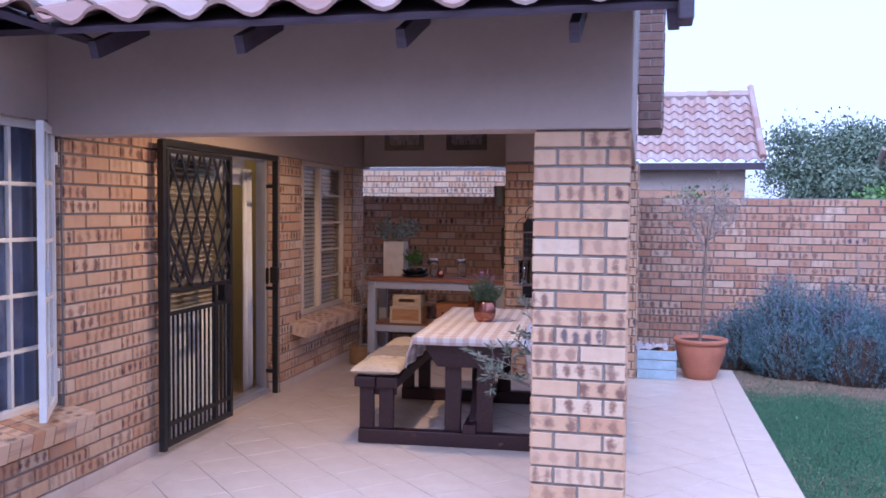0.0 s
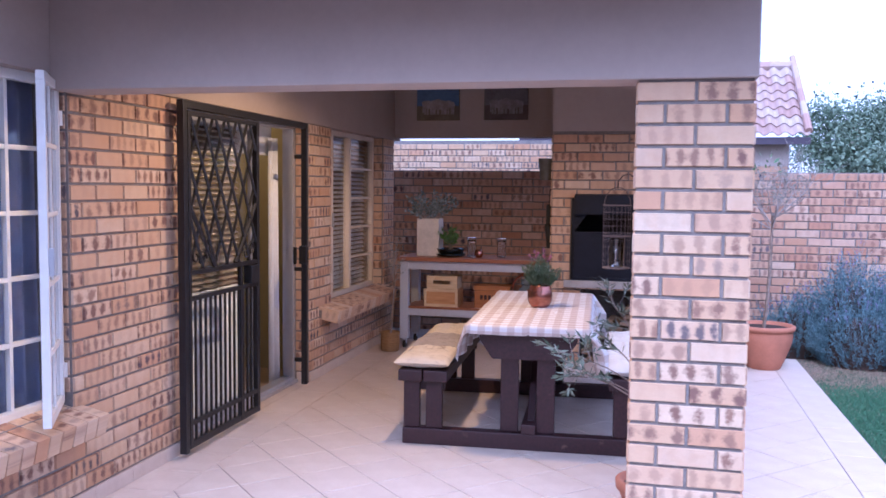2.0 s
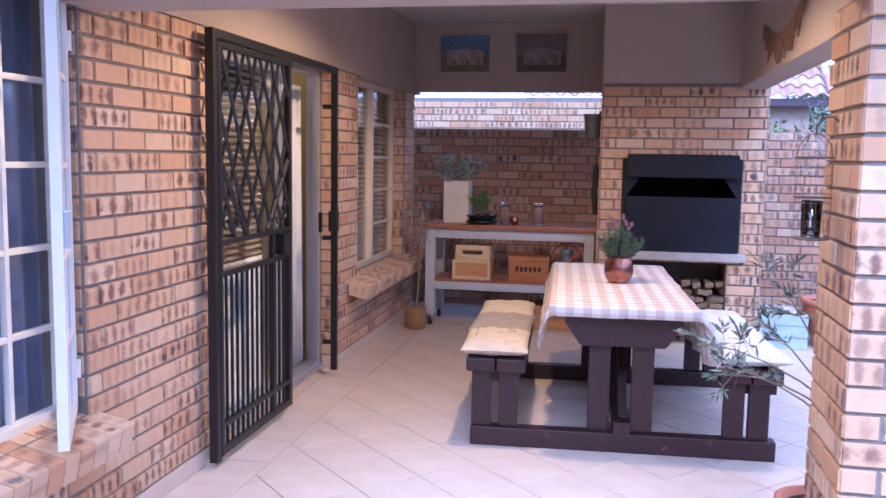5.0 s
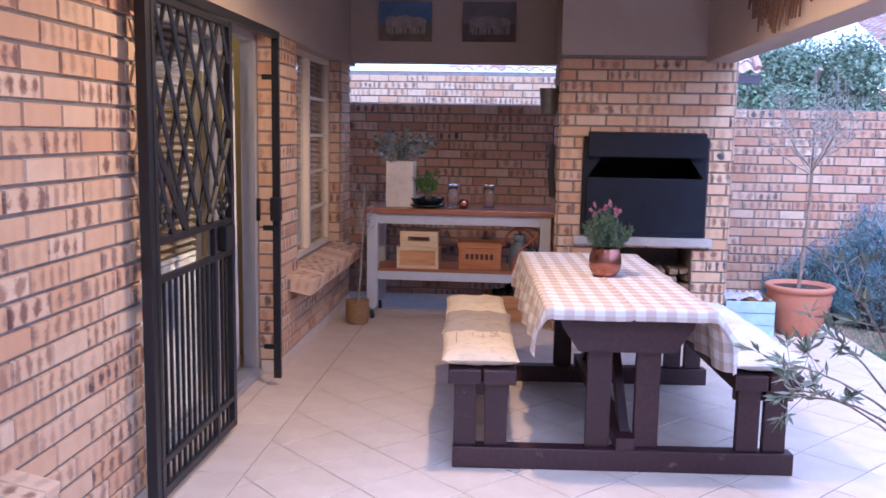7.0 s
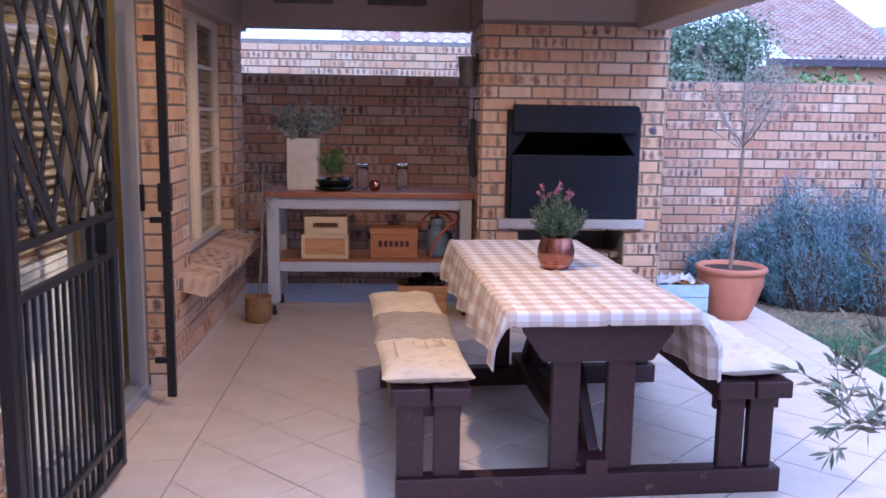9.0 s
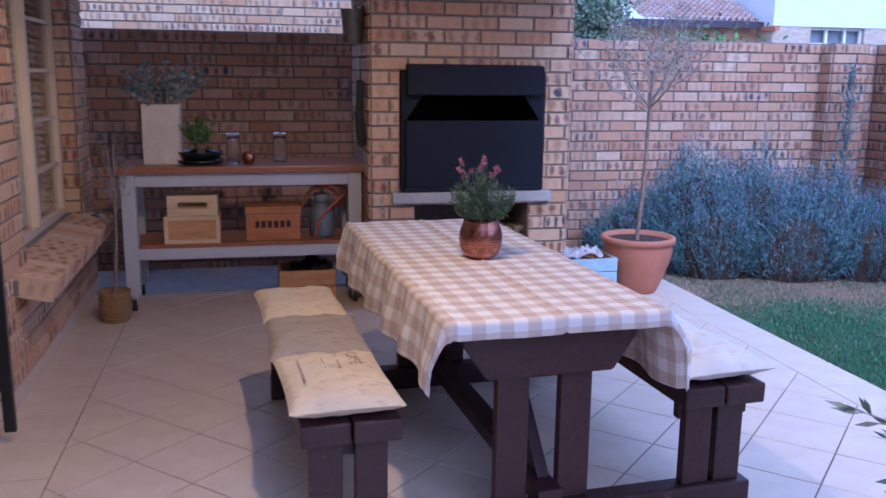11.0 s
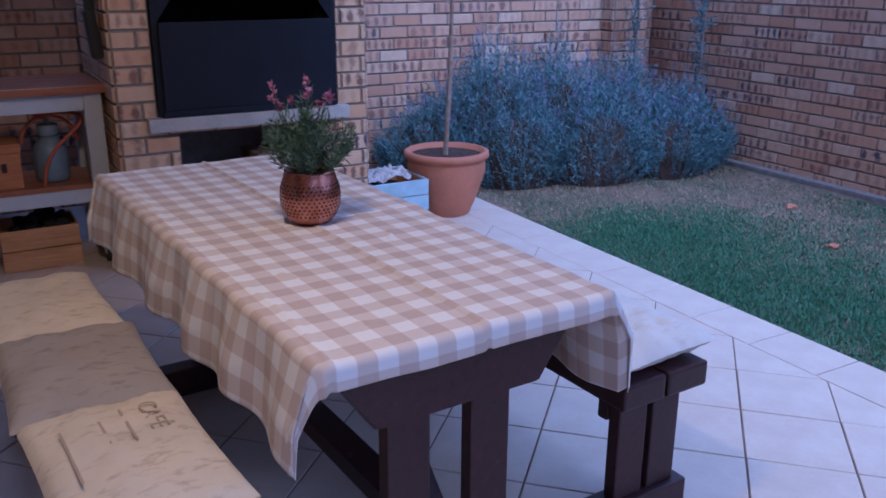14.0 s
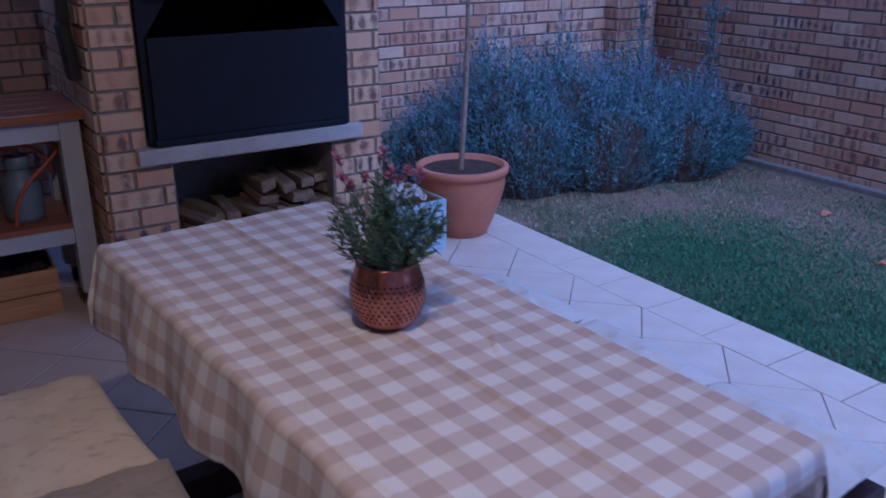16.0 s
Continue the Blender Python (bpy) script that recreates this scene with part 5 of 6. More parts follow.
# strung driftwood on the side beam
gl = thing("driftwood_garland", (-0.03, 6.80, 2.12), "garland of brown wooden sticks strung along the beam", "garland")
cord = []
rng = random.Random(4)
for k in range(23):
    y = -0.62 + 1.24 * k / 22
    z = 0.17 + 0.13 * (y / 0.62) ** 2
    cord.append((0, y, z))
    st = bmesh.new()
    l = rng.uniform(0.10, 0.19)
    rod(st, (0, y, z), (rng.uniform(-0.012, 0.0), y + rng.uniform(-0.02, 0.02), z - l), 0.013, 0.006, 7)
    part("stick", st, M["old_stick"], gl)
part("cord", tube(cord, 0.004, 5), M["twig"], gl)

# lantern on the column
ln = thing("wall_lantern", (CX0 - 0.068, 4.36, 1.275), "rusty wire mesh lantern with a white candle on the column", "lantern")
part("bracket", tube([(0.068, 0, 0.39), (0.05, 0, 0.405), (0.02, 0, 0.40), (0.0, 0, 0.372), (0.0, 0, 0.345)], 0.003), M["rusty_wire"], ln)
part("handle", tube([(0.056 * math.cos(a), 0, 0.272 + 0.078 * math.sin(a)) for a in [k * math.pi / 10 for k in range(11)]], 0.0018, 6), M["rusty_wire"], ln)
for z in (0.004, 0.14, 0.272):
    part("ring", tube([(0.058 * math.cos(k * math.pi / 12), 0.058 * math.sin(k * math.pi / 12), z) for k in range(25)], 0.0026, 6), M["rusty_wire"], ln)
mesh_wire = bmesh.new()
for k in range(20):
    a = k * math.pi / 10
    rod(mesh_wire, (0.058 * math.cos(a), 0.058 * math.sin(a), 0.004), (0.058 * math.cos(a), 0.058 * math.sin(a), 0.272), 0.0006, seg=4)
for k in range(1, 9):
    z = 0.004 + 0.268 * k / 9
    for q in range(20):
        a, b = q * math.pi / 10, (q + 1) * math.pi / 10
        rod(mesh_wire, (0.058 * math.cos(a), 0.058 * math.sin(a), z), (0.058 * math.cos(b), 0.058 * math.sin(b), z), 0.0006, seg=4)
tagged(part("wire_mesh", mesh_wire, M["rusty_wire"], ln), kind="stuff")
part("lantern_base", lathe([(0.050, 0.0), (0.056, 0.002), (0.056, 0.006), (0.050, 0.008)], 24), M["rusty_wire"], ln)
part("candle_glass", lathe([(0.028, 0.009), (0.031, 0.012), (0.034, 0.13), (0.032, 0.13), (0.029, 0.014)], 24), M["glass"], ln)
part("candle", lathe([(0.022, 0.015), (0.023, 0.017), (0.023, 0.10), (0.018, 0.103)], 20), M["sack_white"], ln, "white wax candle")

# ceiling lamp
cl = thing("ceiling_lamp", (-1.46, 5.85, 2.78), "lit round downlight on the patio ceiling", "ceiling lamp")
part("lamp_ring", tube([(0.075 * math.cos(k * math.pi / 16), 0.075 * math.sin(k * math.pi / 16), -0.008) for k in range(33)], 0.010, 8), M["white_frame"], cl)
op = part("diffuser", lathe([(0.03, -0.012), (0.060, -0.008), (0.070, 0.0)], 32), M["opal"], cl, "glowing opal lens")

# skirting tiles along the house wall
sk = structure("baseboard", boxes((WX, WX + 0.006, 4.22, 5.18, 0, 0.078)), M["grout"], "cream tile skirting along the house wall", "skirting")
for y0, y1 in ((-3.9, 5.19), (7.205, 9.575)):
    y = y0
    while y < y1 - 0.01:
        e = min(y + 0.33, y1)
        part("skirting_tile", boxes((WX + 0.001, WX + 0.014, y + 0.0015, e - 0.0015, 0.0, 0.082), bevel=0.002), M["tile"], sk)
        y += 0.33
part("skirting_tile", boxes((WX - 0.10, WX - 0.005, 7.186, 7.199, 0.0, 0.082), bevel=0.002), M["tile"], sk)

# ---- beside the chimney ----
bx = thing("painted_planter_box", (0.437, 8.912, 0), "pale blue painted wooden box filled with kindling and paper", "wooden box")
for i in range(3):
    z0, z1 = i * 0.096 + 0.002, (i + 1) * 0.096 - 0.004
    part("board", boxes((-0.188, 0.188, -0.20, -0.185, z0, z1), bevel=0.003), M["blue_box"], bx)
    part("board", boxes((-0.188, 0.188, 0.185, 0.20, z0, z1), bevel=0.003), M["blue_box"], bx)
    part("board", boxes((-0.188, -0.175, -0.185, 0.185, z0, z1), bevel=0.003), M["blue_box"], bx)
    part("board", boxes((0.175, 0.188, -0.185, 0.185, z0, z1), bevel=0.003), M["blue_box"], bx)
part("bottom", boxes((-0.175, 0.175, -0.185, 0.185, 0.004, 0.02)), M["blue_box"], bx)
for spec in ((-0.175, 0.175, -0.185, -0.179, 0.02, 0.276), (-0.175, 0.175, 0.179, 0.185, 0.02, 0.276), (-0.175, -0.169, -0.179, 0.179, 0.02, 0.276), (0.169, 0.175, -0.179, 0.179, 0.02, 0.276), (0.0, 0.169, -0.179, 0.179, 0.13, 0.14)):
    part("lining_board", boxes(spec), M["crate"], bx, "bare orange-brown wood inside")
rng = random.Random(6)
for i in range(14):
    ob = new("kindling", rng.choice(logs))
    ob.matrix_basis = pose(0.40 + rng.uniform(-0.07, 0.07), 8.912 + rng.uniform(-0.04, 0.04), 0.05 + 0.0145 * i, rng.uniform(-8, 8), rng.uniform(-20, 20), rng.uniform(-25, 25)) @ Matrix.Diagonal((0.8, 0.8, 0.8, 1))
    tagged(ob, "split kindling piece lying in the blue box", "firewood", "kindling in the box")
pp = bmesh.new()
bmesh.ops.create_grid(pp, x_segments=30, y_segments=24, size=1)
for v in pp.verts:
    a, b = v.co.x, v.co.y
    fold = abs(noise.noise((a * 1.7, b * 1.7, 3.0))) + 0.5 * abs(noise.noise((a * 4.1, b * 4.1, 7.0)))
    peak = math.exp(-((a - 0.75) / 0.25) ** 2 - ((b + 0.3) / 0.4) ** 2) + 0.8 * math.exp(-((a + 0.8) / 0.25) ** 2 - ((b - 0.2) / 0.5) ** 2)
    v.co = Vector((a * 0.155 + 0.02 * noise.noise((a * 3, b * 3, 1)), b * 0.12 + 0.02 * noise.noise((a * 3, b * 3, 5)), 0.085 * fold + 0.06 * peak))
for f in pp.faces:
    f.smooth = False
bmesh.ops.solidify(pp, geom=pp.faces[:], thickness=0.002)
single("crumpled_newspaper", pp, M["paper"], (0.39, 8.90, 0.262), "crumpled pale newspaper on top of the kindling", "newspaper")

tp = thing("potted_tree", (0.862, 8.915, 0), "young bare-twigged tree in a terracotta pot", "potted tree")
part("pot", lathe([(0.138, 0), (0.146, 0.006), (0.178, 0.08), (0.212, 0.17), (0.236, 0.25), (0.244, 0.300), (0.242, 0.335), (0.240, 0.350), (0.250, 0.354), (0.262, 0.362), (0.265, 0.378), (0.262, 0.394), (0.250, 0.400), (0.232, 0.400), (0.228, 0.36)], 56), M["terracotta"], tp, "rounded terracotta pot")
part("soil", lathe([(0.222, 0.360), (0.231, 0.368)], 32), M["soil"], tp)
part("trunk", stem_tubes([((-0.01, 0, 0.36), (0.03, 0.0, 1.40), (0.012, 0, 0))], 0.016, 0.011, 10, 6), M["bark"], tp)
rng = random.Random(31)
limbs, twigs = [], []
for i in range(12):
    a = i * 2.4 + rng.uniform(-0.3, 0.3)
    r = rng.uniform(0.18, 0.50)
    tip = Vector((0.03 + r * math.cos(a), r * math.sin(a), 2.04 - 0.65 * r + rng.uniform(-0.20, 0.14)))
    foot = Vector((0.028, 0, 1.22 + rng.uniform(0, 0.18)))
    limbs.append((foot, tip, (0.05 * math.cos(a), 0.05 * math.sin(a), 0)))
    for j in range(11):
        t = rng.uniform(0.25, 1.0)
        p = foot.lerp(tip, t) + Vector((0.05 * math.cos(a), 0.05 * math.sin(a), 0)) * 4 * t * (1 - t)
        q = p + Vector((rng.gauss(0, 0.12), rng.gauss(0, 0.12), rng.uniform(0.02, 0.26)))
        twigs.append((p, q, (0, 0, 0.01)))
        for k in range(3):
            u = p.lerp(q, rng.uniform(0.3, 0.9))
            twigs.append((u, u + Vector((rng.gauss(0, 0.06), rng.gauss(0, 0.06), rng.uniform(0, 0.13))), (0, 0, 0)))
for lb in limbs:
    part("limb", stem_tubes([lb], 0.0062, 0.0025, 6, 4), M["twig"], tp)
tagged(part("twig_tangle", stem_tubes(twigs, 0.0016, 0.0008, 4, 2), M["twig"], tp), kind="stuff")
leaf_part("leaves", strips(twigs, 0.022, 0.009, 2, rng, 1.2, 0.3), M["olive"], tp, "sparse small dull leaves")

# olive tree behind the column
ot = thing("potted_olive", (-0.13, 4.73, 0), "small olive tree in a terracotta pot behind the column", "potted tree")
part("pot", lathe([(0.11, 0), (0.12, 0.006), (0.155, 0.15), (0.168, 0.19), (0.182, 0.20), (0.184, 0.235), (0.172, 0.24), (0.155, 0.24), (0.15, 0.20)], 44), M["terracotta"], ot, "terracotta pot")
part("soil", lathe([(0.145, 0.20), (0.152, 0.208)], 24), M["soil"], ot)
part("trunk", stem_tubes([((0, 0, 0.20), (0.03, 0.02, 0.75), (0.02, 0, 0))], 0.014, 0.009, 8, 5), M["bark"], ot)
rng = random.Random(77)
limbs = []
for foot, tip in (((0.0, 0.0, 0.62), (-0.47, -0.05, 0.84)), ((0.0, 0.0, 0.58), (-0.38, -0.12, 0.74)), ((0.0, 0.0, 0.68), (-0.22, 0.0, 1.08)), ((0.0, 0.0, 0.55), (-0.43, -0.16, 0.78)),
                  ((0.0, 0.0, 0.62), (-0.30, 0.02, 0.94))):
    limbs.append((foot, tip, (0, 0, 0.04)))
twigs = []
for foot, tip, bend in limbs:
    for j in range(5):
        t = 0.5 + 0.5 * (j + rng.random()) / 5
        p = Vector(foot).lerp(Vector(tip), t) + Vector(bend) * 4 * t * (1 - t)
        d = (Vector(tip) - Vector(foot)).normalized()
        twigs.append((p, p + d * rng.uniform(0.04, 0.12) + Vector((rng.gauss(0, 0.05), rng.gauss(0, 0.05), rng.gauss(0.0, 0.05))), (0, 0, 0)))
for lb in limbs:
    part("limb", stem_tubes([lb], 0.0045, 0.002, 6, 4), M["bark"], ot)
tagged(part("twig_tangle", stem_tubes(twigs, 0.0016, 0.001, 4, 2), M["twig"], ot), kind="stuff")
leaf_part("leaves", strips(twigs + limbs, 0.058, 0.012, 13, rng, 1.0, 0.55), M["olive"], ot, "narrow grey-green olive leaves")

# ---- garden ----
rng = random.Random(41)


def lavender(base, rx, ry, h, n):
    b = thing("lavender_bush", base, "dense blue-grey lavender bush in the bed by the wall", "shrub", "lavender bushes")
    stems = []
    for i in range(n):
        a, r = rng.uniform(0, 6.283), rng.random() ** 0.5
        lift = math.sqrt(max(0.02, 1 - r * r * 0.93))
        hh = h * lift * rng.uniform(0.72, 1.08)
        foot = (rx * r * 0.72 * math.cos(a), ry * r * 0.72 * math.sin(a), max(0.0, hh - rng.uniform(0.22, 0.40)))
        tip = (rx * r * 1.02 * math.cos(a) + rng.gauss(0, 0.02), ry * r * 1.02 * math.sin(a) + rng.gauss(0, 0.02), hh)
        stems.append((foot, tip, (0, 0, 0)))
        if r > 0.75 and rng.random() < 0.9:
            z = rng.uniform(0.02, hh)
            stems.append(((rx * 0.80 * math.cos(a), ry * 0.80 * math.sin(a), z), (rx * rng.uniform(0.95, 1.08) * math.cos(a), ry * rng.uniform(0.95, 1.08) * math.sin(a), z + rng.uniform(0.05, 0.2)), (0, 0, 0)))
    leaf_part("foliage", strips(stems, 0.042, 0.0064, 20, rng, 0.6, 0.0), M["lavender"], b)
    fl = [s for s in stems if s[1][2] > 0.55 * h and rng.random() < 0.16]
    spikes = [(s[1], (s[1][0] + rng.gauss(0, 0.02), s[1][1] + rng.gauss(0, 0.02), s[1][2] + rng.uniform(0.05, 0.12)), (0, 0, 0)) for s in fl]
    tagged(leaf_part("bloom", strips(spikes, 0.014, 0.008, 9, rng, 1.0, 0.3), M["lavender_bloom"], b, "violet flower spikes"), kind="stuff")
    # solid core in the dark soil colour fills the bush behind its leaves
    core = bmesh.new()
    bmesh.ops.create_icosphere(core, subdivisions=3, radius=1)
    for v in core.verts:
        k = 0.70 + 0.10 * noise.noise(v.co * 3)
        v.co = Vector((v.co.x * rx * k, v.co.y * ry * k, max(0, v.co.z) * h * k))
    part("bush_core", core, M["soil"], b)


BUSHES = ((1.30, 9.97, 0.40, 0.30, 0.66, 520), (1.80, 9.86, 0.50, 0.42, 1.04, 760), (2.30, 9.76, 0.52, 0.48, 1.00, 760), (2.85, 9.66, 0.55, 0.50, 0.90, 740),
          (3.34, 9.46, 0.40, 0.50, 0.70, 600), (1.86, 9.56, 0.50, 0.36, 0.70, 560), (2.45, 9.40, 0.58, 0.42, 0.68, 600), (3.05, 9.28, 0.48, 0.38, 0.60, 540))
for bx_, by_, rx_, ry_, h_, n_ in BUSHES:
    lavender((bx_, by_, LAWN), rx_, ry_, h_, n_)
for x, y, top in ((3.24, 9.96, 1.62), (3.58, 9.55, 1.72)):
    cp = thing("slender_conifer", (x, y, LAWN), "tall thin dark evergreen shrub against the brick wall", "shrub", "slender shrubs")
    part("trunk", stem_tubes([((0, 0, 0), (0.03, -0.02, top), (0.02, 0, 0))], 0.012, 0.004, 6, 5), M["bark"], cp)
    st = [((0.02, 0, z), (0.02 + rng.gauss(0, 0.065), rng.gauss(0, 0.05), z + rng.uniform(0.06, 0.16)), (0, 0, 0)) for z in [rng.uniform(0.45, top) for _ in range(130)]]
    leaf_part("foliage", strips(st, 0.035, 0.008, 16, rng, 0.8, 0.0), M["lavender"], cp)
for x, y, top in ((2.62, 10.12, 1.20), (1.95, 10.15, 1.05)):
    cp = thing("bare_sapling", (x, y, LAWN), "thin bare sapling rising from the lavender bed", "sapling", "saplings")
    part("trunk", stem_tubes([((0, 0, 0), (-0.05, 0, top), (0.02, 0, 0))], 0.012, 0.006, 6, 4), M["twig"], cp)
    tw = [((-0.05 * z / top, 0, z), (rng.gauss(0, 0.12), rng.gauss(0, 0.05), z + rng.uniform(0.05, 0.28)), (0, 0, 0)) for z in [rng.uniform(top * 0.6, top) for _ in range(22)]]
    tagged(part("twig_tangle", stem_tubes(tw, 0.003, 0.001, 4, 2), M["twig"], cp), kind="stuff")


def grass(name, n, dry, x0, x1, y0, y1, label, seed):
    g_ = np.random.default_rng(seed)
    x, y = g_.uniform(x0, x1, n * 3), g_.uniform(y0, y1, n * 3)
    patch = np.array([noise.noise((a * 0.9, b * 0.9, 2.0)) + 0.35 * noise.noise((a * 3.1, b * 3.1, 5.0)) for a, b in zip(x, y)])
    bare = np.clip((y - 8.1) / 0.8, 0, 1) * 0.9 + np.clip((x - 1.9) / 1.2, 0, 1) * np.clip((y - 6.2) / 1.8, 0, 1) * 0.7
    dense = np.clip(0.95 - bare - 0.5 * np.clip(patch, 0, 1), 0.03, 1)
    pick = g_.random(n * 3) < ((1 - dense) * 0.55 if dry else dense)
    x, y = x[pick][:n], y[pick][:n]
    n = len(x)
    a, h = g_.uniform(0, 6.283, n), g_.uniform(0.010, 0.026, n) * (0.75 if dry else 1)
    w, lean = g_.uniform(0.0022, 0.0045, n), g_.uniform(0.1, 0.9, n) * (1.8 if dry else 1)
    ca, sa = np.cos(a), np.sin(a)
    b = g_.uniform(0, 6.283, n)
    z = np.full(n, LAWN)
    v = np.stack([np.stack([x - ca * w, y - sa * w, z], 1), np.stack([x + ca * w, y + sa * w, z], 1), np.stack([x + lean * h * np.cos(b), y + lean * h * np.sin(b), z + h], 1)], 1).reshape(-1, 3)
    f = np.arange(3 * n).reshape(-1, 3)
    ob = new(name, raw_mesh(name, v.tolist(), f.tolist(), M["dry_blade" if dry else "grass_blade"]))
    return tagged(ob, label, "grass", "", "stuff")


grass("lawn_grass", 150000, False, 1.25, 3.6, 3.2, 9.7, "short green lawn grass with thin patches", 1)
grass("lawn_grass_far", 30000, False, 1.25, 3.6, -3.0, 3.2, "short green lawn grass", 3)
grass("dry_grass", 40000, True, 1.25, 3.6, 3.2, 9.7, "dry brown grass and litter on bare soil", 2)
for x, y, s in ((3.05, 8.05, 0.05), (2.55, 7.35, 0.04), (3.2, 7.1, 0.03)):
    lf = bmesh.new()
    bmesh.ops.create_icosphere(lf, subdivisions=2, radius=1)
    for v in lf.verts:
        k = 1 + 0.6 * noise.noise(v.co * 2 + Vector((x, y, 0)))
        v.co = Vector((v.co.x * s * k, v.co.y * s * 0.7 * k, v.co.z * s * 0.4 * k))
    single("dead_leaf_clump", lf, M["terracotta"], (x, y, LAWN + 0.012), "small clump of reddish-brown dead leaves on the lawn", "dead leaves", "leaf clumps")


# ---- beyond the walls ----
def tree(name, base, rx, rz, height, n, seed, label, leaf=0.15, material=None):
    r_ = random.Random(seed)
    t_ = thing(name, base, label, "tree")
    limbs = []
    for i in range(9):
        a = i * 0.7 + r_.uniform(-0.2, 0.2)
        limbs.append(((0, 0, height * 0.25), (rx * 0.6 * math.cos(a), rx * 0.6 * math.sin(a), height * r_.uniform(0.5, 0.85)), (0, 0, 0.1)))
    part("trunk", stem_tubes([((0, 0, 0), (0.1, 0, height * 0.6), (0.05, 0, 0))] + limbs, rx * 0.07, rx * 0.03, 8, 4), M["bark"], t_)
    clumps = []
    for i in range(46):
        a, q = r_.uniform(0, 6.283), r_.random() ** 0.4
        e = r_.uniform(-0.7, 1.0)
        c = math.sqrt(max(0.05, 1 - e * e))
        clumps.append((Vector((rx * q * c * math.cos(a), rx * q * c * math.sin(a), height - rz + rz * e * q)), rx * r_.uniform(0.18, 0.34)))
    vs, fs = [], []
    for i in range(n):
        c, r = clumps[i % len(clumps)]
        p = c + Vector((r_.gauss(0, 1), r_.gauss(0, 1), r_.gauss(0, 0.8))) * r * 0.55
        u = Vector((r_.gauss(0, 1), r_.gauss(0, 1), r_.gauss(0, 1))).normalized()
        w = u.cross(Vector((r_.gauss(0, 1), r_.gauss(0, 1), r_.gauss(0, 1)))).normalized()
        l = leaf * r_.uniform(0.5, 1.2)
        k = len(vs)
        vs += [p, p + u * l * 0.5 + w * l * 0.25, p + u * l, p + u * l * 0.5 - w * l * 0.25]
        fs.append((k, k + 1, k + 2, k + 3))
    leaf_part("crown", (vs, fs), material or M["tree_leaf"], t_, "dense dark green crown")


tree("garden_tree", (7.1, 30.0, LAWN), 2.7, 2.2, 4.85, 70000, 1, "broad green tree beyond the boundary wall, haze mixed into its leaf colour", 0.15)
tree("yellow_shrub", (3.9, 13.2, LAWN), 0.9, 0.8, 2.15, 3500, 3, "yellow-green shrub just behind the boundary wall", 0.09, M["bonsai"])
tree("low_shrub", (0.9, 12.2, LAWN), 0.8, 0.6, 1.95, 2500, 4, "green shrub just behind the boundary wall", 0.09, M["bonsai"])


def neighbour(name, label, x0, x1, y0, y1, eave, ridge_y, ridge_z, brick_to, windows=()):
    """A house with a low brick band, plaster above, and a tiled roof whose eave faces the garden."""
    h = thing(name, (0, 0, LAWN), label, "house")
    part("wall", boxes((x0 + 0.3, x1 - 0.3, y0 + 0.3, y1, 0, brick_to)), M["garden_brick"], h)
    part("plaster_band", boxes((x0 + 0.29, x1 - 0.29, y0 + 0.29, y1, brick_to, eave + 0.06)), M["plaster"], h)
    part("fascia", boxes((x0, x1, y0 + 0.03, y0 + 0.07, eave - 0.06, eave + 0.06)), M["rafter"], h)
    run, rise = ridge_y - y0, ridge_z - eave
    ln_ = math.hypot(run, rise)
    r = part("roof", boxes((x0, x1, ridge_y - 0.05, ridge_y + 0.05, ridge_z - 0.05, ridge_z + 0.0)), M["roof"], h)
    roof_slope(r, (x0, y0, eave + 0.08), (1, 0, 0), (0, run / ln_, rise / ln_), x1 - x0, ln_, tile_w=0.22, row=0.28)
    for i in range(int((x1 - x0) / 0.4)):
        part("ridge_cap", rod(bmesh.new(), (x0 + i * 0.4, ridge_y, ridge_z + 0.05), (x0 + i * 0.4 + 0.41, ridge_y, ridge_z + 0.04), 0.11, 0.10, 8), M["roof"], h)
    return h


nb = neighbour("garden_house", "small beige house with a pink-brown tiled roof beyond the wall", -2.5, 2.36, 16.0, 20.0, 2.52, 18.0, 3.96, 2.1)
for i in range(6):
    yy, zz = 16.05 + i * 0.35, 2.72 + i * 0.246
    part("verge_tile", rod(bmesh.new(), (2.33, yy, zz - 0.10 - LAWN), (2.33, yy + 0.37, zz + 0.18 - LAWN), 0.065, 0.06, 8), M["roof"], nb)

nd = thing("neighbour_wall", (0, 12.5, LAWN), "pale face brick wall of the neighbouring plot", "wall")
bw_ = part("wall", boxes((-8.0, -0.35, 0.012, 0.24, 0, 2.34)), M["mortar"], nd)

ne = thing("gabled_house", (0, 20.0, LAWN), "white gabled house with a tiled roof beyond the garden wall", "house")
FAR, EYE_ = 2.195, Vector((-1.815, 3.26, 1.517))
ne.matrix_basis = Matrix.Translation(EYE_ * (1 - FAR) + Vector((0, 20.0, LAWN)) * FAR) @ Matrix.Diagonal((FAR, FAR, FAR, 1))
part("side_wall", boxes((5.9, 8.9, 0.6, 5.0, 0, 2.60)), M["garden_brick"], ne, "brown shaded side wall")
ga = bmesh.new()
gv_ = [(8.9, 2.62), (13.5, 2.62), (13.5, 3.6), (11.2, 5.2), (8.9, 3.55)]
lo, hi = [ga.verts.new((x, 0, z)) for x, z in gv_], [ga.verts.new((x, 5, z)) for x, z in gv_]
ga.faces.new(lo), ga.faces.new(hi[::-1])
for i in range(5):
    ga.faces.new((lo[i], hi[i], hi[(i + 1) % 5], lo[(i + 1) % 5]))
part("gable", ga, M["white_plaster"], ne, "white plastered gable")
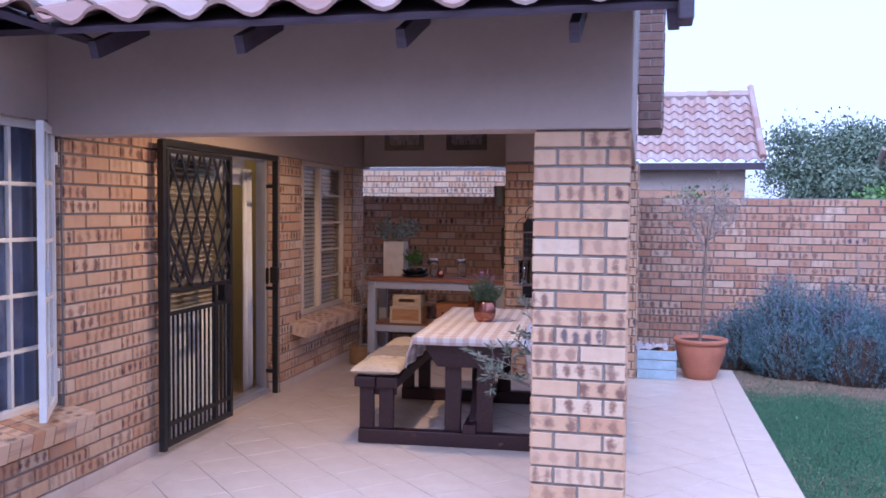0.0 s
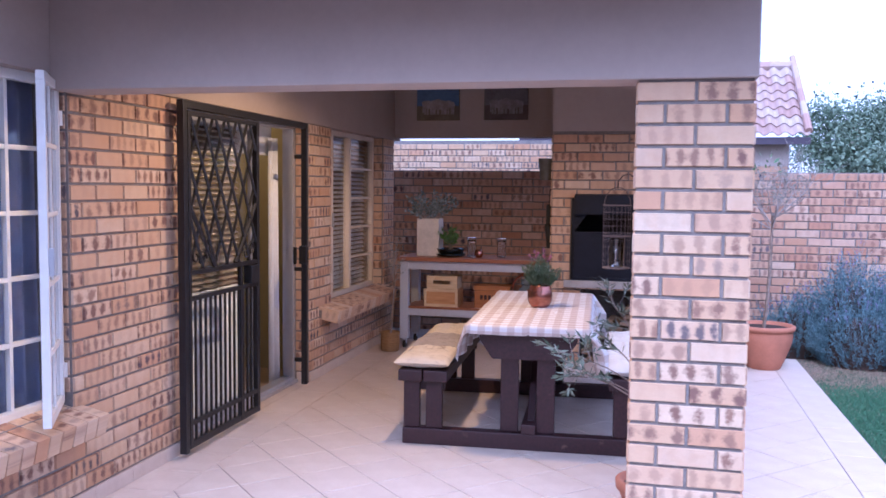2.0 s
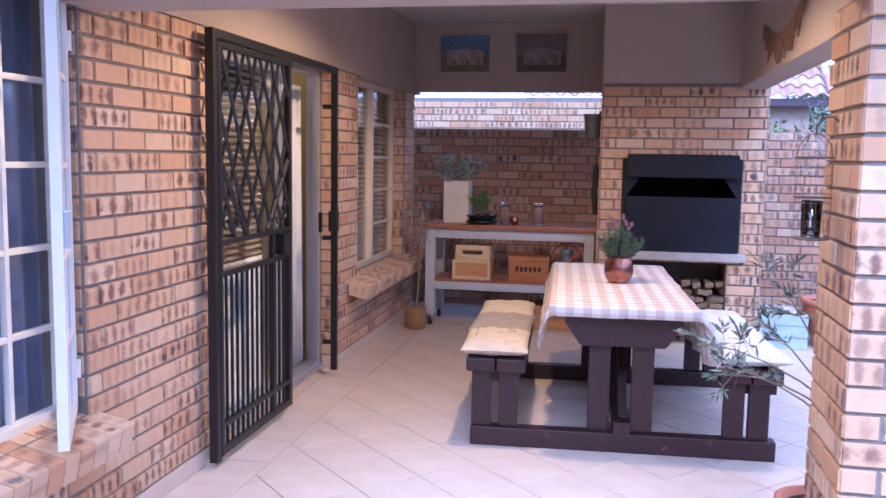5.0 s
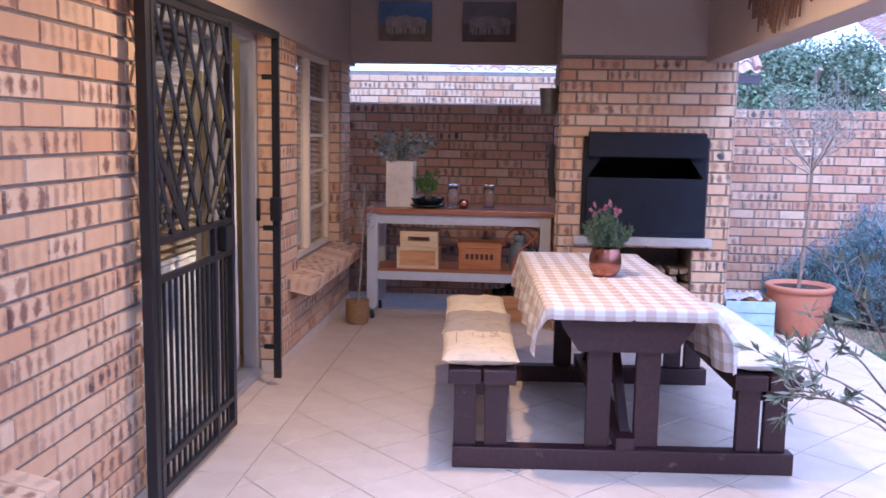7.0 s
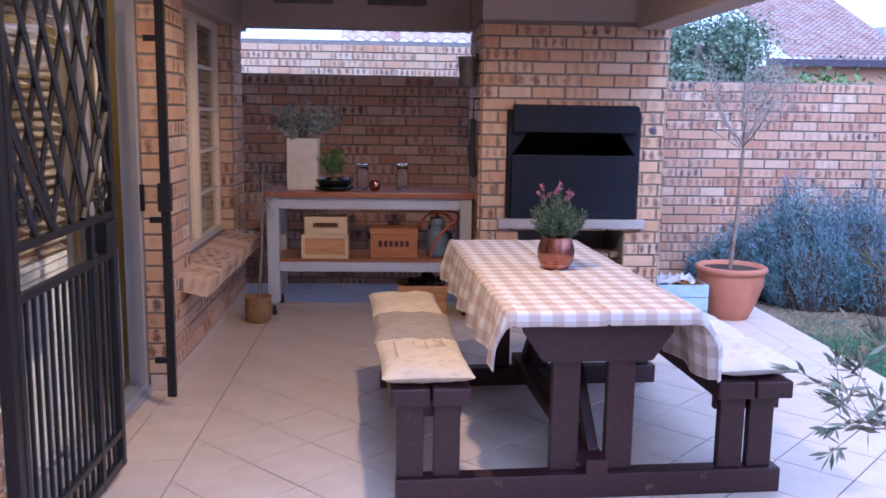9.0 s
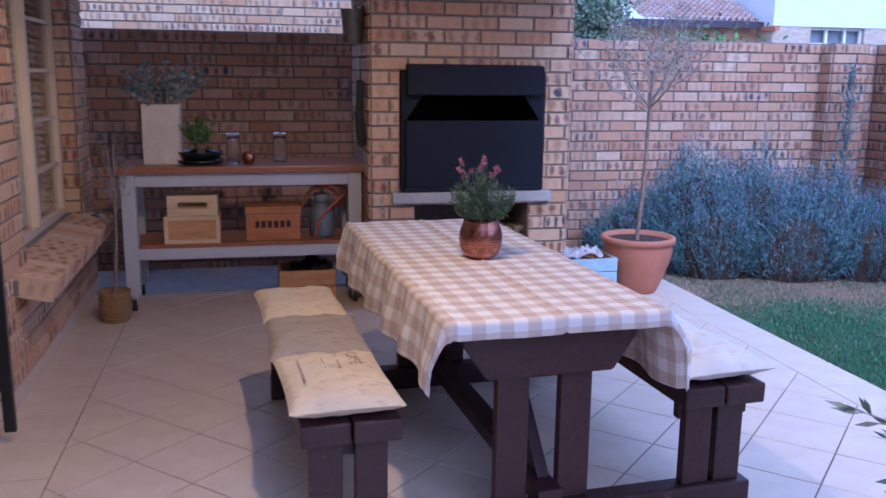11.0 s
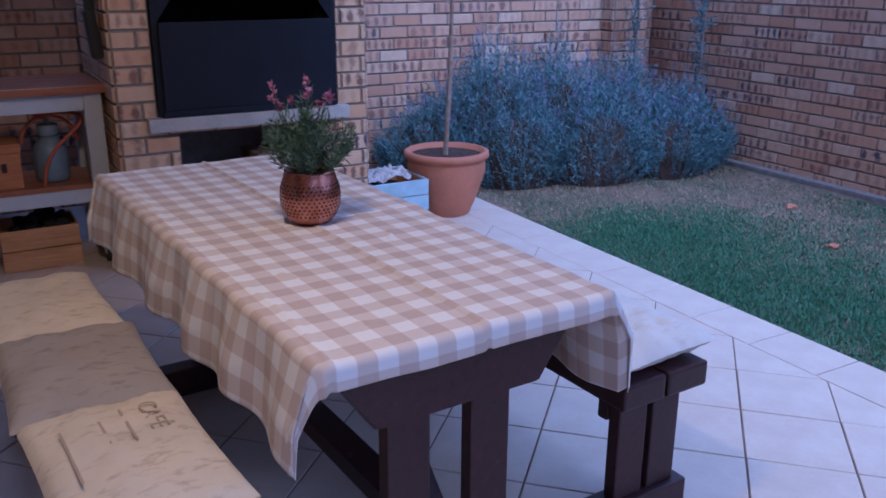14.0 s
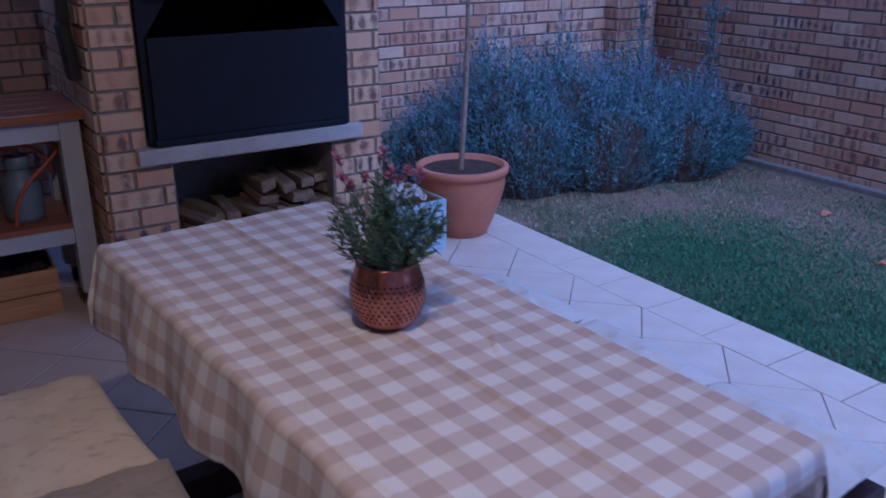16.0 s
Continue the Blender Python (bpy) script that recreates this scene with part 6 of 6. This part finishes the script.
wl_ = part("front_wall", boxes((8.9, 9.80, 0.012, 4.9, 0, 2.62), (11.1, 13.5, 0.012, 4.9, 0, 2.62), (9.80, 11.1, 0.012, 4.9, 0, 1.55)), M["pale_brick"], ne)
w_ = tagged(part("window", boxes((9.80, 11.1, 0.20, 0.24, 1.55, 2.62)), M["far_window"], ne))
for x in (9.80, 10.21, 10.66, 11.04):
    part("window_bar", boxes((x, x + 0.06, 0.10, 0.16, 1.55, 2.62)), M["white_frame"], w_)
for z in (1.9, 2.25, 2.56):
    part("window_bar", boxes((9.86, 11.04, 0.105, 0.155, z, z + 0.05)), M["white_frame"], w_)
rr = part("roof", boxes((5.7, 8.9, 0.35, 0.42, 2.58, 2.72)), M["rafter"], ne)
roof_slope(rr, (6.1, 0.35, 2.72), (1, 0, 0), (0, cr, sr), 2.7, 5.0, tile_w=0.14, row=0.16)
vg = bmesh.new()
box(vg, -0.05, 0.05, -0.15, 0.5, -0.10, 0.0, 0, Matrix.Translation((8.9, 0, 2.62)) @ Matrix.Diagonal((1, 1, 1, 1)))
part("verge_board", vg, M["terracotta"], ne)


# ---- bricks and tiles of the setting ----
lay_bricks(wall_west, (WX, -4.0, 0), (0, 1, 0), (1, 0, 0), 13.58, 0.0, BT, [(a + 4.0, b + 4.0, c, d) for a, b, c, d in OPEN], single_from=(8.2, 12.6, 0, 3), shift=0.05)
for y0, sgn in ((4.20, -1), (7.20, -1), (9.22, -1)):
    lay_bricks(wall_west, (WX - 0.004 if sgn < 0 else WX - 0.11, y0, 0), (-1, 0, 0), (0, -1, 0), 0.112, 0.085 if y0 == 7.20 else 0.595, BT, phase=1, proud=0.006)
lay_bricks(wall_west, (WX, 9.58, 0), (-1, 0, 0), (0, 1, 0), 0.22, 0, BT)
S = 0.456
lay_bricks(column, (CX0, CY0 + 0.012, 0.0), (1, 0, 0), (0, -1, 0), S, 0, 2.04, single_from=(0, S, 0, 3), proud=0.010, phase=1)
lay_bricks(column, (CX1 - 0.012, CY0, 0.0), (0, 1, 0), (1, 0, 0), S, 0, 2.04, single_from=(0, S, 0, 3), proud=0.010)
lay_bricks(column, (CX1, CY1 - 0.012, 0.0), (-1, 0, 0), (0, 1, 0), S, 0, 2.04, single_from=(0, S, 0, 3), proud=0.010, phase=1)
lay_bricks(column, (CX0 + 0.012, CY1, 0.0), (0, -1, 0), (-1, 0, 0), S, 0, 2.04, single_from=(0, S, 0, 3), proud=0.010)
W = KX1 - KX0
FIRE = [(-0.90 - KX0, 0.045 - KX0, 0.765, 1.56), (-0.80 - KX0, -0.04 - KX0, 0.0, 0.70)]
lay_bricks(chimney, (KX0, KY, 0), (1, 0, 0), (0, -1, 0), W, 0, 2.125, FIRE, single_from=(0, W, 0, 3))
lay_bricks(chimney, (KX0, 9.60, 0), (0, -1, 0), (-1, 0, 0), 0.90, 0, 2.125, single_from=(0, 1, 0, 3))
lay_bricks(chimney, (KX1, KY, 0), (0, 1, 0), (1, 0, 0), 0.90, 0, 2.125)
lay_bricks(stack, (0.205, 8.74, 0), (1, 0, 0), (0, -1, 0), 0.24, 2.47, 4.25, material=M["shaded_brick"])
lay_bricks(stack, (0.445, 8.74, 0), (0, 1, 0), (1, 0, 0), 0.81, 2.47, 4.25, material=M["shaded_brick"])
lay_bricks(wall_north, (-6.0, GY, LAWN), (1, 0, 0), (0, -1, 0), 9.75, 0.0, GT + 0.06, material=M["garden_brick"], single_from=(3.4, 6.5, 0, 3), phase=1)
lay_bricks(pier, (3.19, 10.14, LAWN), (1, 0, 0), (0, -1, 0), 0.36, 0.0, GT + 0.06, material=M["garden_brick"], single_from=(0, 1, 0, 3))
lay_bricks(pier, (3.19, GY, LAWN), (0, -1, 0), (-1, 0, 0), 0.16, 0.0, GT + 0.06, material=M["garden_brick"])
lay_bricks(pier, (3.55, 10.14, LAWN), (0, 1, 0), (1, 0, 0), 0.16, 0.0, GT + 0.06, material=M["garden_brick"])
lay_bricks(wall_east, (GX, 10.29, LAWN), (0, -1, 0), (-1, 0, 0), 14.55, 0.0, GT + 0.06, material=M["garden_brick"], single_from=(0, 3.0, 0, 3))


def clip_poly(poly, axis, limit, keep_less):
    out = []
    for p, q in zip(poly, poly[1:] + poly[:1]):
        a, b = (p[axis] <= limit) == keep_less, (q[axis] <= limit) == keep_less
        if a:
            out.append(p)
        if a != b:
            t = (limit - p[axis]) / (q[axis] - p[axis])
            out.append((p[0] + t * (q[0] - p[0]), p[1] + t * (q[1] - p[1])))
    return out


def prism(poly, centre, top, deep, gap=0.0046):
    """A tile with an eased rim from its outline."""
    n = len(poly)
    cx, cy = sum(p[0] for p in poly) / n, sum(p[1] for p in poly) / n
    size = max(math.hypot(p[0] - cx, p[1] - cy) for p in poly)
    s0, s1 = 1 - gap / size, 1 - (gap + 0.003) / size
    ring = lambda s, z: [(cx + (p[0] - cx) * s - centre[0], cy + (p[1] - cy) * s - centre[1], z) for p in poly]
    vs = ring(s1, top) + ring(s0, top - 0.002) + ring(s0, top - deep)
    fs = [tuple(range(n))]
    for k in (0, n):
        fs += [(k + i, k + n + i, k + n + (i + 1) % n, k + (i + 1) % n) for i in range(n)]
    return vs, fs


TILE, U0, V0 = 0.33, 0.10, 0.06
X_IN0, X_IN1, Y0, Y1 = -2.60, 0.955, -4.0, 9.42
c45 = math.sqrt(0.5)
full = None
jv, jf = [], []


def put_tile(poly, near, whole=False):
    global full
    n = len(poly)
    c = (sum(p[0] for p in poly) / n, sum(p[1] for p in poly) / n)
    if near:
        if whole and full is not None:
            me = full
        else:
            vs, fs = prism(poly, c, 0.0, 0.006)
            me = raw_mesh("tile", vs, fs, M["tile"])
            if whole:
                full = me
        ob = new("tile", me)
        ob.parent, ob.location = floor, (*c, random.uniform(-0.0006, 0.0006))
    else:
        k = len(jv)
        vs, fs = prism(poly, (0, 0), 0.0, 0.006)
        jv.extend(vs)
        jf.extend(tuple(k + q for q in f) for f in fs)


for i in range(-25, 35):
    for j in range(-25, 45):
        us, vs_ = U0 + i * TILE, V0 + j * TILE
        quad = [((u - v) * c45, (u + v) * c45) for u, v in ((us, vs_), (us + TILE, vs_), (us + TILE, vs_ + TILE), (us, vs_ + TILE))]
        poly = quad
        for axis, limit, less in ((0, X_IN1, True), (0, X_IN0, False), (1, Y1, True), (1, Y0, False)):
            poly = clip_poly(poly, axis, limit, less) if poly else poly
        if len(poly) > 2:
            area = abs(sum(p[0] * q[1] - q[0] * p[1] for p, q in zip(poly, poly[1:] + poly[:1]))) / 2
            if area > 0.0008:
                put_tile(poly, sum(p[1] for p in poly) / len(poly) > 3.9, abs(area - TILE * TILE) < 1e-6)
y = Y0
while y < Y1 - 0.02:
    e = min(y + TILE, Y1)
    put_tile([(X_IN1, y), (1.222, y), (1.222, e), (X_IN1, e)], y > 4.5)
    put_tile([(WX, y), (X_IN0, y), (X_IN0, e), (WX, e)], y > 4.5)
    y += TILE
put_tile([(WX - 0.085, 5.2), (WX, 5.2), (WX, 6.2), (WX - 0.085, 6.2)], True)
put_tile([(WX - 0.085, 6.2), (WX, 6.2), (WX, 7.19), (WX - 0.085, 7.19)], True)
ob = new("tiles_far", raw_mesh("tiles_far", jv, jf, M["tile"]))
ob.parent = floor
tagged(ob, kind="stuff")

lay_bricks(bw_, (-4.6, 0.012, 0), (1, 0, 0), (0, -1, 0), 4.25, 1.19, 2.295, proud=0.010, single_from=(1.0, 3.6, 1.5, 3))
